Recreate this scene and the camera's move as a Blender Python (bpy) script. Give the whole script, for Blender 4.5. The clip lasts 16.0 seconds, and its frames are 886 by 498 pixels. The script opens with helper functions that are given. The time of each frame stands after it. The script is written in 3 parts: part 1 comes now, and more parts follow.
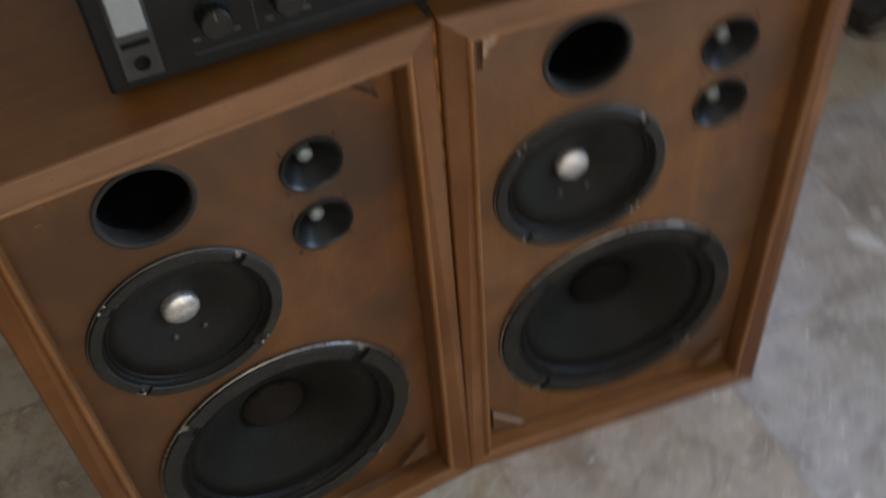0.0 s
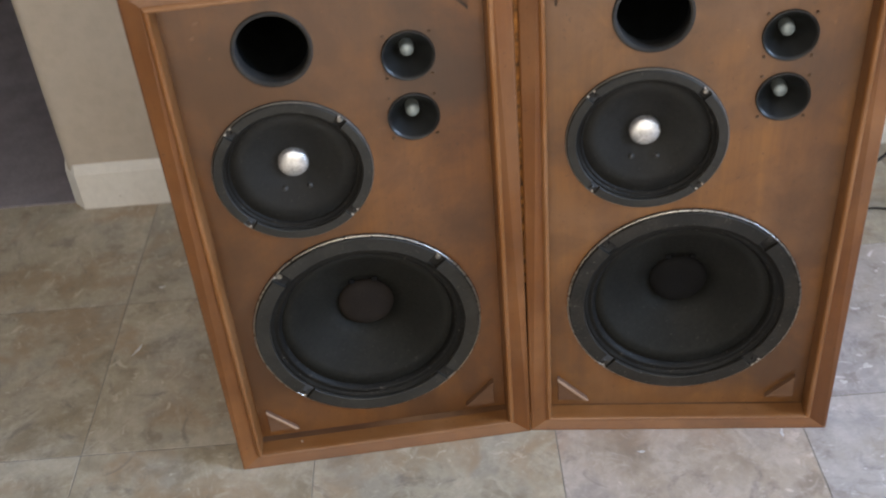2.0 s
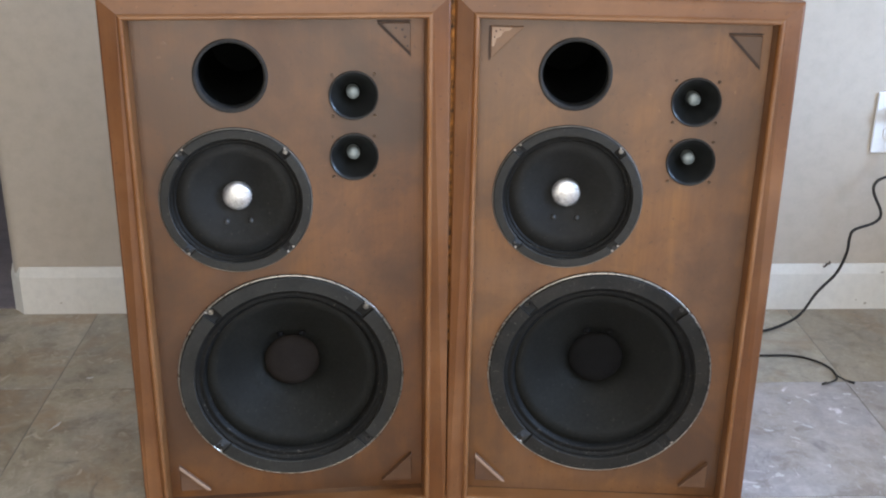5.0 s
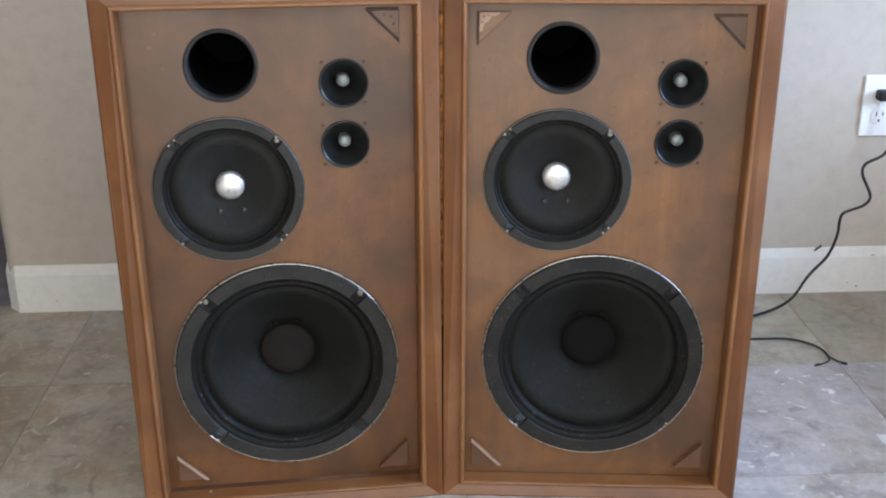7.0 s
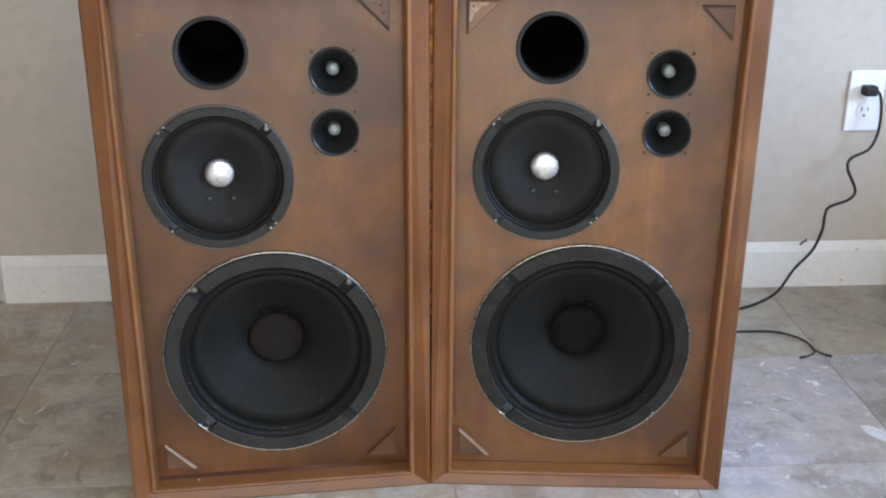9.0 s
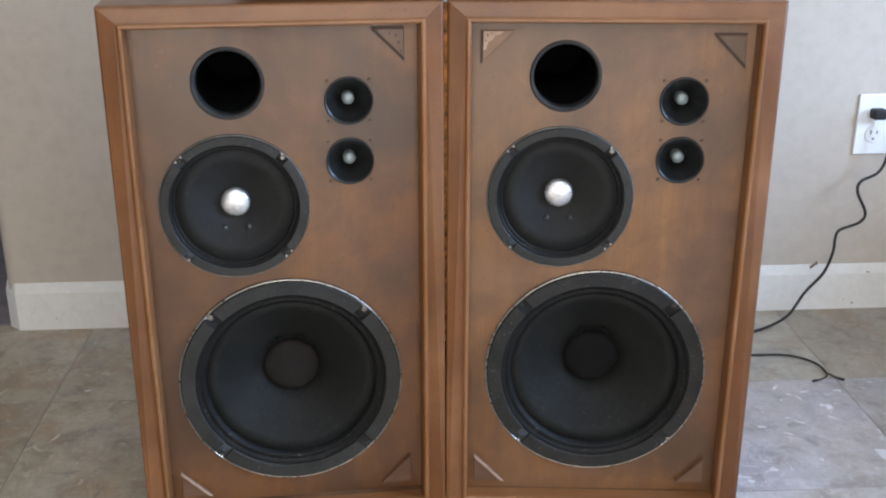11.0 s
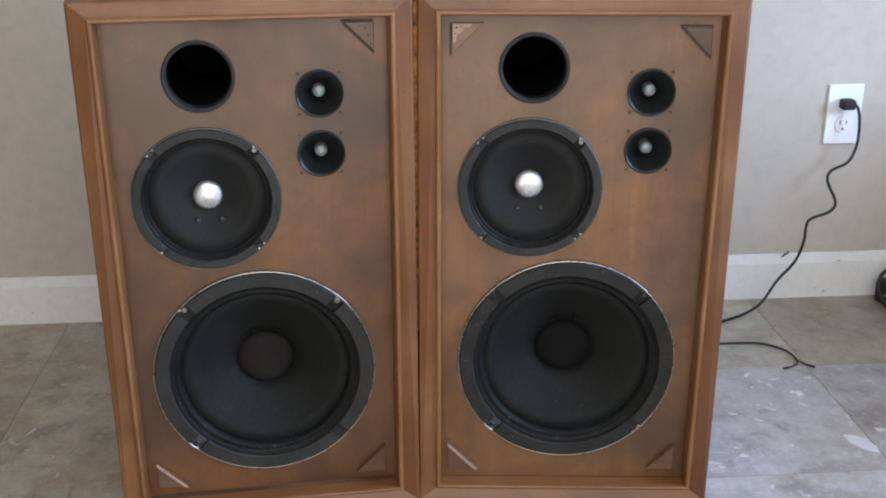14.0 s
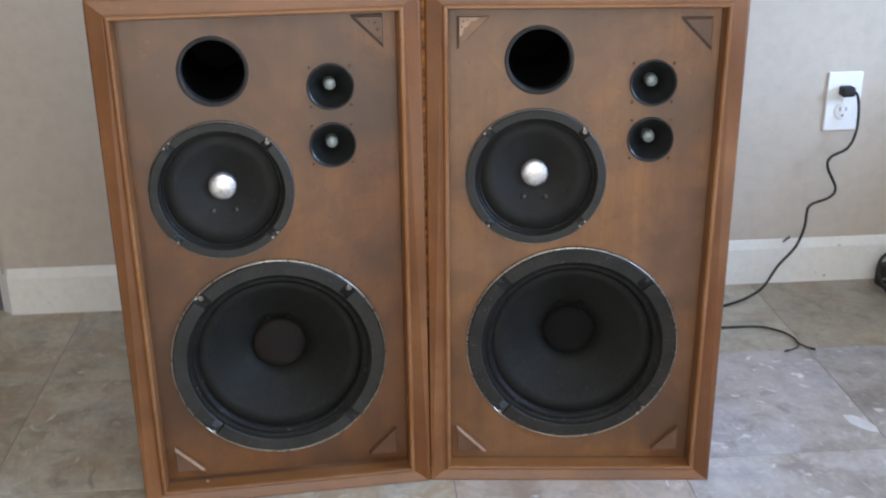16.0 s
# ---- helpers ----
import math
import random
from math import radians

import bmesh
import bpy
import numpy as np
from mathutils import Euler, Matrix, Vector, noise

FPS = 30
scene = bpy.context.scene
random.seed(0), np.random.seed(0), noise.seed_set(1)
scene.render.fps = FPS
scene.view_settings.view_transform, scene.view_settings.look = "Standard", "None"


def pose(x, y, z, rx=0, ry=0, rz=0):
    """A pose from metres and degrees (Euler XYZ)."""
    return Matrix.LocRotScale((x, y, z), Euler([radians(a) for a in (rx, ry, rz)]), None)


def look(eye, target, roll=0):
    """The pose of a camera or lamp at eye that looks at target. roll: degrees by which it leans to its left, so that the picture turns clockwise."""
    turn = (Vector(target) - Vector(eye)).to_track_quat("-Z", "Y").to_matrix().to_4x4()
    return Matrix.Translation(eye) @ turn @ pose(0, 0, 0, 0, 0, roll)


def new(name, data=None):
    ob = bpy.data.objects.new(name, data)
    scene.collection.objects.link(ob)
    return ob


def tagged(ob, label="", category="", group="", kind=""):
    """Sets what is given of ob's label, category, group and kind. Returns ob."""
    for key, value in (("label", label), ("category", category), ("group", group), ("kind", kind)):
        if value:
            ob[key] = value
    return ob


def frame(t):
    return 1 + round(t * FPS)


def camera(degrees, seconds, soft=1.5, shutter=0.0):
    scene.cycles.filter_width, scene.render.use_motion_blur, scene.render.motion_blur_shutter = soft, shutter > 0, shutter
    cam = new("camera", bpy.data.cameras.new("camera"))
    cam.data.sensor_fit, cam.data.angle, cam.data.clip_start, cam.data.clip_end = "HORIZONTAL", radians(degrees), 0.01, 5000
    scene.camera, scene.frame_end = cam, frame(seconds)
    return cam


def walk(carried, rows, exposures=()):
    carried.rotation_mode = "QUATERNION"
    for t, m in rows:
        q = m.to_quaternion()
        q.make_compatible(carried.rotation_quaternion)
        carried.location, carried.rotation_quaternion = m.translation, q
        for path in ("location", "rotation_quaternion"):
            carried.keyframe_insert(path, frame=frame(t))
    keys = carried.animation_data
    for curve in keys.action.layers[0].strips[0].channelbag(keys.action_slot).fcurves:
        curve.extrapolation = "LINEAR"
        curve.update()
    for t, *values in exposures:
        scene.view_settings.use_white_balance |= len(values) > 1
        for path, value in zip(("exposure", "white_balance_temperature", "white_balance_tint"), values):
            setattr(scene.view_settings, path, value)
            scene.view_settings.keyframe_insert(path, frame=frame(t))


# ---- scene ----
cam = camera(44.73, 16.0, soft=2.0, shutter=1.0)
# seconds, eye x y z, pitch, roll, yaw
ROWS = [
    (0.0, -0.2613, -0.6751, 1.2703, -48.95, 3.31, -23.74),
    (0.2, -0.2170, -0.6950, 1.2820, -47.90, 1.14, -17.94),
    (0.5, -0.1321, -0.7420, 1.2775, -49.36, 1.74, -9.61),
    (0.7, -0.0940, -0.7720, 1.2980, -49.28, 2.81, -6.33),
    (1.0, -0.0771, -0.8858, 1.2601, -44.51, 2.86, -3.82),
    (1.2, -0.0510, -0.9150, 1.2890, -45.36, 3.31, -1.19),
    (1.5, -0.0622, -0.9796, 1.2513, -43.12, 3.61, -1.97),
    (1.7, -0.0370, -1.0140, 1.2310, -42.25, 2.89, -0.76),
    (2.0, -0.0858, -1.0815, 1.1526, -37.13, 4.27, -2.13),
    (2.5, -0.0927, -1.1380, 1.0961, -35.10, 2.05, -3.09),
    (2.8, -0.0790, -1.1230, 1.0350, -32.53, 0.84, -2.10),
    (3.0, -0.0835, -1.1289, 0.9430, -26.28, 0.72, -2.58),
    (3.5, -0.0582, -1.2097, 0.9071, -22.43, 1.11, -1.78),
    (4.0, -0.0761, -1.2639, 0.9206, -21.94, -0.86, -2.48),
    (6.5, -0.0749, -1.3095, 0.8944, -21.41, -0.07, -2.93),
    (7.0, -0.0740, -1.3142, 0.8960, -21.45, 0.17, -3.16),
    (7.5, -0.0797, -1.3104, 0.8899, -21.70, -0.26, -3.26),
    (8.0, -0.0776, -1.3170, 0.8855, -21.62, -0.21, -3.68),
    (10.5, -0.0869, -1.3261, 0.8889, -20.99, -0.41, -3.82),
    (11.0, -0.0922, -1.3268, 0.8954, -20.38, 0.04, -3.65),
    (11.5, -0.0862, -1.3292, 0.9022, -20.73, -0.01, -3.71),
    (12.0, -0.0766, -1.3339, 0.9003, -20.64, -0.30, -4.29),
    (12.5, -0.0736, -1.3344, 0.9005, -20.77, -0.72, -4.33),
    (13.0, -0.0752, -1.3323, 0.8996, -20.87, -0.43, -4.57),
    (13.5, -0.0782, -1.3364, 0.8953, -20.75, 0.22, -4.55),
    (14.0, -0.0781, -1.3410, 0.8974, -20.75, 0.11, -4.65),
    (14.5, -0.0816, -1.3397, 0.8953, -20.88, 0.90, -4.48),
    (15.0, -0.0785, -1.3400, 0.8979, -19.89, 1.43, -4.54),
    (15.5, -0.0751, -1.3477, 0.9003, -20.53, 1.52, -4.37),
    (16.0, -0.0875, -1.3783, 0.9120, -21.40, 0.61, -4.62),
]
EXPOSURES = [(0.0, 0.4, 7400, 8), (0.5, 0.8, 7600, 12), (1.0, 1.1, 7700, 12), (1.5, 1.2, 7500, 12), (2.0, 1.25, 7200, 10), (2.5, 1.28, 6700, 8), (3.0, 1.34, 7000, 7), (3.5, 1.33, 6900, 5), (4.0, 1.40, 6700, 8), (8.0, 1.40, 6450, 9), (11.0, 1.44, 6400, 9), (12.5, 1.36, 6400, 9), (14.5, 1.30, 6400, 9), (16.0, 1.32, 6400, 8)]
walk(cam, [(t, pose(x, y, z, 90 + pitch, roll, yaw)) for t, x, y, z, pitch, roll, yaw in ROWS], EXPOSURES)

# ---- world and lights ----
world = bpy.data.worlds.new("sky")
scene.world = world
world.use_nodes = True
sky = world.node_tree.nodes.new("ShaderNodeTexSky")
sky.sky_type, sky.sun_disc = "NISHITA", False
sky.sun_elevation, sky.sun_rotation = radians(60), radians(100)
world.node_tree.links.new(sky.outputs[0], world.node_tree.nodes["Background"].inputs[0])
world.node_tree.nodes["Background"].inputs[1].default_value = 0.12

WIN_Y0, WIN_Y1, WIN_Z0, WIN_Z1, EAST = -1.30, -0.45, 0.70, 1.90, 2.45
REAR_X0, REAR_X1, REAR_Z0, REAR_Z1, SOUTH = -0.78, 0.60, 0.06, 2.20, -1.80


def window_light(name, m, w, h, watts, colour):
    lamp = bpy.data.lights.new(name, "AREA")
    lamp.shape, lamp.size, lamp.size_y, lamp.energy, lamp.color = "RECTANGLE", w, h, watts, colour
    ob = new(name, lamp)
    ob.matrix_basis = m
    return ob


window_light("window_daylight", look((EAST + 0.02, (WIN_Y0 + WIN_Y1) / 2, (WIN_Z0 + WIN_Z1) / 2), (0, (WIN_Y0 + WIN_Y1) / 2, (WIN_Z0 + WIN_Z1) / 2)),
             WIN_Y1 - WIN_Y0 - 0.1, WIN_Z1 - WIN_Z0 - 0.1, 50, (0.44, 0.63, 1.0))
window_light("rear_window_daylight", look(((REAR_X0 + REAR_X1) / 2, SOUTH - 0.02, (REAR_Z0 + REAR_Z1) / 2), ((REAR_X0 + REAR_X1) / 2, 0, (REAR_Z0 + REAR_Z1) / 2)),
             REAR_X1 - REAR_X0 - 0.1, REAR_Z1 - REAR_Z0 - 0.1, 11.5, (1.0, 0.92, 0.84))
sun = new("sun", bpy.data.lights.new("sun", "SUN"))
sun.data.energy, sun.data.angle, sun.data.color = 5.0, radians(0.6), (1.0, 0.95, 0.88)
sun.matrix_basis = look((2.0, -0.35, 3.5), (0, 0, 0))


# ---- materials ----
def material(name):
    mat = bpy.data.materials.new(name)
    mat.use_nodes = True
    nt = mat.node_tree
    return mat, nt, nt.nodes["Principled BSDF"]


def node(nt, kind, **values):
    n = nt.nodes.new(kind)
    for key, value in values.items():
        n.inputs[key].default_value = value
    return n


def coords(nt, scale=(1, 1, 1), space="Object", shift=0.0):
    tc, mp = nt.nodes.new("ShaderNodeTexCoord"), nt.nodes.new("ShaderNodeMapping")
    mp.inputs["Scale"].default_value = scale
    mp.inputs["Location"].default_value = (shift, shift, shift)
    nt.links.new(tc.outputs[space], mp.inputs[0])
    return mp.outputs[0]


def noise_at(nt, vec, scale, detail=6, rough=0.6, distort=0.0):
    n = node(nt, "ShaderNodeTexNoise", Scale=scale, Detail=detail, Roughness=rough, Distortion=distort)
    nt.links.new(vec, n.inputs["Vector"])
    return n.outputs["Fac"]


def ramp(nt, fac, *stops):
    r = nt.nodes.new("ShaderNodeValToRGB")
    e = r.color_ramp.elements
    while len(e) < len(stops):
        e.new(0.5)
    for el, (pos, col) in zip(e, stops):
        el.position = pos
        el.color = (*col, 1) if len(col) == 3 else (col[0],) * 3 + (1,)
    nt.links.new(fac, r.inputs[0])
    return r.outputs[0]


def mix(nt, fac, a, b, blend="MIX"):
    m = nt.nodes.new("ShaderNodeMix")
    m.data_type, m.blend_type = "RGBA", blend
    for sock, v in ((m.inputs[0], fac), (m.inputs[6], a), (m.inputs[7], b)):
        if isinstance(v, (int, float)):
            sock.default_value = v
        elif isinstance(v, tuple):
            sock.default_value = (*v, 1)
        else:
            nt.links.new(v, sock)
    return m.outputs[2]


def bump(nt, bsdf, height, strength, distance=0.001):
    b = node(nt, "ShaderNodeBump", Strength=strength, Distance=distance)
    nt.links.new(height, b.inputs["Height"])
    nt.links.new(b.outputs[0], bsdf.inputs["Normal"])


def wood(name, axis, dark, light, worn, rough=0.42, aged=0.35, spec=0.5, dark_patch=None):
    """Oiled walnut-like veneer, grain along the given axis."""
    mat, nt, b = material(name)
    stretch = [26.0, 26.0, 26.0]
    stretch[axis] = 1.3
    grain = noise_at(nt, coords(nt, tuple(stretch)), 1.6, 8, 0.62, 0.6)
    fine = noise_at(nt, coords(nt, tuple(s * 9 if i != axis else 9 for i, s in enumerate(stretch))), 1.0, 4, 0.6)
    info, own = nt.nodes.new("ShaderNodeObjectInfo"), nt.nodes.new("ShaderNodeVectorMath")
    own.operation = "MULTIPLY_ADD"
    nt.links.new(info.outputs["Random"], own.inputs[0])
    own.inputs[1].default_value = (17, 5, 29)
    nt.links.new(coords(nt), own.inputs[2])
    blotch = noise_at(nt, own.outputs[0], 6.0, 5, 0.6)
    stain = noise_at(nt, own.outputs[0], 3.2, 6, 0.62, 0.4)
    col = ramp(nt, grain, (0.28, dark), (0.52, tuple((p + q) / 2 for p, q in zip(dark, light))), (0.74, light))
    col = mix(nt, ramp(nt, fine, (0.35, (0.72,)), (0.62, (1.0,))), tuple(c * 0.72 for c in dark), col)
    col = mix(nt, ramp(nt, blotch, (0.42, (0.0,)), (0.62, (0.8,))), col, worn)
    patina = noise_at(nt, own.outputs[0], 19.0, 5, 0.65, 0.5)
    col = mix(nt, ramp(nt, patina, (0.44, (0.0,)), (0.66, (aged * 0.75,))), col, tuple(c * f for c, f in zip(dark, (0.60, 0.60, 0.70))))
    col = mix(nt, ramp(nt, stain, (0.44, (0.0,)), (0.60, (aged,))), col, tuple(c * f for c, f in zip(dark, (0.42, 0.46, 0.58))))
    specks = noise_at(nt, coords(nt, (1, 1, 1), shift=3.1), 210, 2, 0.5)
    col = mix(nt, ramp(nt, specks, (0.68, (0.0,)), (0.73, (0.5,))), col, tuple(c * 0.35 for c in dark))
    # uneven oval that darkens towards its centre
    if dark_patch:
        (sx, sz), (wide, tall) = dark_patch
        tc, mp, ball = nt.nodes.new("ShaderNodeTexCoord"), nt.nodes.new("ShaderNodeMapping"), nt.nodes.new("ShaderNodeTexGradient")
        ball.gradient_type = "SPHERICAL"
        mp.inputs["Location"].default_value, mp.inputs["Scale"].default_value = (-sx / wide, 0, -sz / tall), (1 / wide, 0, 1 / tall)
        nt.links.new(tc.outputs["Object"], mp.inputs[0])
        nt.links.new(mp.outputs[0], ball.inputs[0])
        uneven = mix(nt, 0.6, ball.outputs["Color"], mix(nt, 1.0, ball.outputs["Color"], noise_at(nt, coords(nt), 22, 5, 0.65), "MULTIPLY"))
        col = mix(nt, ramp(nt, uneven, (0.05, (0.0,)), (0.6, (0.5,))), col, (0.045, 0.024, 0.013))
    scuff = noise_at(nt, coords(nt, (1, 1, 1), shift=7.7), 60, 3, 0.7)
    col = mix(nt, ramp(nt, scuff, (0.70, (0.0,)), (0.78, (0.35,))), col, tuple(min(1, c * 1.7 + 0.05) for c in light))
    nt.links.new(col, b.inputs["Base Color"])
    nt.links.new(ramp(nt, blotch, (0.3, (rough - 0.08,)), (0.8, (rough + 0.16,))), b.inputs["Roughness"])
    b.inputs["Specular IOR Level"].default_value = spec
    bump(nt, b, fine, 0.25, 0.0006)
    return mat


def coated(name, a, b_col, scale, rough, metal=0.0, bump_by=0.0, rough_var=0.1, spec=0.5, dust=0.0):
    """Two-tone mottled surface: paint, paper, plastic, metal."""
    mat, nt, b = material(name)
    big = noise_at(nt, coords(nt), scale, 5, 0.6)
    fine = noise_at(nt, coords(nt, shift=2.3), scale * 14, 4, 0.65)
    col = mix(nt, ramp(nt, big, (0.35, (0.0,)), (0.68, (1.0,))), a, b_col)
    col = mix(nt, ramp(nt, fine, (0.4, (0.0,)), (0.75, (0.3,))), col, tuple(c * 0.7 for c in a))
    if dust:
        lint = noise_at(nt, coords(nt, shift=5.9), 240, 3, 0.6)
        col = mix(nt, ramp(nt, lint, (0.64, (0.0,)), (0.72, (dust,))), col, (0.30, 0.27, 0.23))
    nt.links.new(col, b.inputs["Base Color"])
    nt.links.new(ramp(nt, fine, (0.3, (max(0, rough - rough_var),)), (0.7, (rough + rough_var,))), b.inputs["Roughness"])
    b.inputs["Metallic"].default_value = metal
    b.inputs["Specular IOR Level"].default_value = spec
    if bump_by:
        bump(nt, b, fine, bump_by, 0.0005)
    return mat


def tile_material(name, tint, pale, rusty):
    """Slate-look tile; tint multiplies the whole colour, pale its light flecks, rusty its brown clouds."""
    mat, nt, b = material(name)
    tc = nt.nodes.new("ShaderNodeTexCoord")
    info = nt.nodes.new("ShaderNodeObjectInfo")
    off = node(nt, "ShaderNodeVectorMath")
    off.operation = "MULTIPLY_ADD"
    nt.links.new(info.outputs["Random"], off.inputs[0])
    off.inputs[1].default_value = (37, 91, 13)
    nt.links.new(tc.outputs["Object"], off.inputs[2])
    v = off.outputs[0]
    big = noise_at(nt, v, 5.0, 7, 0.6, 0.3)
    mid = noise_at(nt, v, 15, 8, 0.66, 0.2)
    fine = noise_at(nt, v, 90, 6, 0.7)
    col = ramp(nt, big, (0.32, (0.235, 0.205, 0.165)), (0.43, (0.33, 0.30, 0.25)), (0.52, (0.36, 0.34, 0.305)), (0.60, (0.30, 0.29, 0.275)), (0.70, (0.37, 0.352, 0.335)))
    col = mix(nt, ramp(nt, mid, (0.50, (0.0,)), (0.62, (0.7,))), col, (0.44, 0.42, 0.385))
    col = mix(nt, ramp(nt, mid, (0.36, (0.75,)), (0.46, (0.0,))), col, (0.20, 0.175, 0.145))
    rust = noise_at(nt, v, 7, 5, 0.6, 0.6)
    col = mix(nt, ramp(nt, rust, (0.50, (0.0,)), (0.63, (rusty,))), col, (0.31, 0.235, 0.17))
    smudge = noise_at(nt, v, 11, 6, 0.7, 1.5)
    col = mix(nt, ramp(nt, smudge, (0.57, (0.0,)), (0.68, (0.65,))), col, (0.16, 0.148, 0.145))
    col = mix(nt, ramp(nt, fine, (0.45, (0.0,)), (0.75, (0.4,))), col, (0.22, 0.205, 0.19))
    wisp = noise_at(nt, v, 26, 6, 0.7, 2.2)
    col = mix(nt, ramp(nt, wisp, (0.54, (0.0,)), (0.68, (0.5,))), col, (0.47, 0.455, 0.43))
    fleck = noise_at(nt, v, 38, 5, 0.62, 0.8)
    patch = noise_at(nt, v, 9, 3, 0.5)
    there = mix(nt, 1.0, ramp(nt, fleck, (0.60, (0.0,)), (0.68, (1.0,))), ramp(nt, patch, (0.42, (0.0,)), (0.58, (pale,))), "MULTIPLY")
    col = mix(nt, there, col, (0.66, 0.64, 0.62))
    tone = ramp(nt, info.outputs["Random"], (0.0, tuple(c * 0.86 for c in tint)), (1.0, tint))
    col = mix(nt, 1.0, col, tone, "MULTIPLY")
    nt.links.new(col, b.inputs["Base Color"])
    nt.links.new(ramp(nt, mid, (0.3, (0.38,)), (0.7, (0.58,))), b.inputs["Roughness"])
    bump(nt, b, mid, 0.35, 0.003)
    return mat


FRAME_D, FRAME_L, FRAME_W = (0.130, 0.043, 0.009), (0.195, 0.069, 0.014), (0.200, 0.084, 0.028)
M_stile = wood("frame_wood_upright", 2, FRAME_D, FRAME_L, FRAME_W, 0.42)
M_rail = wood("frame_wood_across", 0, FRAME_D, FRAME_L, FRAME_W, 0.42)
BEAD = tuple(tuple(c * f for c, f in zip(col, (1.22, 1.32, 1.5))) for col in (FRAME_D, FRAME_L, FRAME_W))
M_bead_stile = wood("rubbed_bead_upright", 2, *BEAD, 0.38, 0.2)
M_bead_rail = wood("rubbed_bead_across", 0, *BEAD, 0.38, 0.2)
M_panel = wood("cabinet_veneer", 0, (0.150, 0.050, 0.008), (0.215, 0.079, 0.013), (0.215, 0.090, 0.025), 0.34)
M_side = wood("cabinet_veneer_upright", 2, (0.150, 0.050, 0.008), (0.215, 0.079, 0.013), (0.215, 0.090, 0.025), 0.4)
M_baffle = wood("baffle_plywood", 2, (0.128, 0.0425, 0.0068), (0.197, 0.0735, 0.0105), (0.128, 0.054, 0.018), 0.42, 0.85, 0.7, ((0.312, 0.556), (0.075, 0.105)))
M_baffle_pale = wood("faded_baffle_plywood", 2, (0.144, 0.0530, 0.0095), (0.222, 0.0900, 0.0155), (0.150, 0.069, 0.026), 0.42, 0.8, 0.75, ((0.312, 0.556), (0.075, 0.105)))
M_block = wood("raw_wood_block", 0, (0.105, 0.048, 0.021), (0.165, 0.080, 0.038), (0.20, 0.115, 0.065), 0.7)
M_ledge = wood("worn_ledge_wood", 0, (0.095, 0.036, 0.012), (0.150, 0.058, 0.016), (0.17, 0.085, 0.035), 0.6, 0.6)
# broken pale wood and chips, also the painted lit edges of corner blocks
M_raw = wood("pale_split_and_lit_wood", 0, (0.36, 0.24, 0.16), (0.50, 0.37, 0.26), (0.33, 0.21, 0.14), 0.75)
M_cone = coated("paper_cone", (0.0050, 0.0052, 0.0041), (0.0096, 0.0098, 0.0080), 14, 0.65, bump_by=0.3, spec=0.2, dust=0.07)
M_cone_mid = coated("mid_paper_cone", (0.0100, 0.0100, 0.0092), (0.0165, 0.0168, 0.0155), 14, 0.6, bump_by=0.3, spec=0.18, dust=0.08)
M_terminal = coated("grey_lead_dab", (0.020, 0.020, 0.018), (0.036, 0.035, 0.032), 90, 0.45)
M_surround = coated("doped_cloth_surround", (0.004, 0.004, 0.0036), (0.0085, 0.0083, 0.0072), 20, 0.55, bump_by=0.3, spec=0.16, dust=0.25)
M_gasket = coated("grey_card_gasket", (0.0120, 0.0116, 0.0095), (0.026, 0.0245, 0.0205), 13, 0.58, bump_by=0.35, spec=0.36, dust=0.2)
M_gasket_r = coated("dark_card_gasket", (0.0095, 0.009, 0.0072), (0.023, 0.020, 0.0155), 26, 0.62, bump_by=0.4, spec=0.3, dust=0.3)
M_basket = coated("dark_basket_steel", (0.014, 0.014, 0.014), (0.034, 0.033, 0.031), 30, 0.6, 0.2, spec=0.3)
M_rim = coated("bright_rim_steel", (0.36, 0.34, 0.30), (0.52, 0.50, 0.45), 12, 0.3, 1.0)
M_rim_dull = coated("dull_rim_steel", (0.12, 0.114, 0.10), (0.30, 0.28, 0.25), 24, 0.42, 0.8)
M_cap_l = coated("brown_felt_cap", (0.0120, 0.0094, 0.0080), (0.0190, 0.0150, 0.0128), 25, 0.85, bump_by=0.4, spec=0.15)
M_cap_r = coated("black_felt_cap", (0.006, 0.006, 0.006), (0.010, 0.0095, 0.0095), 25, 0.85, bump_by=0.4, spec=0.08)
M_alu = coated("polished_aluminium", (0.50, 0.49, 0.48), (0.94, 0.93, 0.92), 105, 0.28, 0.8, bump_by=0.6, rough_var=0.08)
M_bullet = coated("dull_aluminium", (0.17, 0.20, 0.20), (0.30, 0.34, 0.34), 120, 0.45, 0.4)
M_horn = coated("black_moulded_plastic", (0.006, 0.0064, 0.006), (0.011, 0.0115, 0.0108), 40, 0.36, spec=0.4, rough_var=0.02)
M_port = coated("grey_card_tube", (0.010, 0.009, 0.0075), (0.027, 0.023, 0.018), 26, 0.8, bump_by=0.4)
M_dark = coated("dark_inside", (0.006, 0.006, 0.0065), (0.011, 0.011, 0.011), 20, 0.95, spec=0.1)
# inside of the port tube: its deep shade is put into the colour
M_bore = coated("shaded_card_bore", (0.0035, 0.004, 0.0038), (0.007, 0.0078, 0.0072), 30, 0.9, spec=0.05)
M_chip = coated("chipped_pale_metal", (0.30, 0.26, 0.22), (0.55, 0.50, 0.44), 300, 0.6)
M_screw = coated("worn_screw_steel", (0.16, 0.145, 0.12), (0.36, 0.34, 0.30), 160, 0.42, 0.7)
M_screw_dark = coated("black_screw", (0.02, 0.02, 0.02), (0.06, 0.055, 0.05), 160, 0.45, 0.6)
M_screw_brown = coated("dull_brown_screw", (0.085, 0.05, 0.03), (0.14, 0.09, 0.055), 160, 0.5, 0.4)
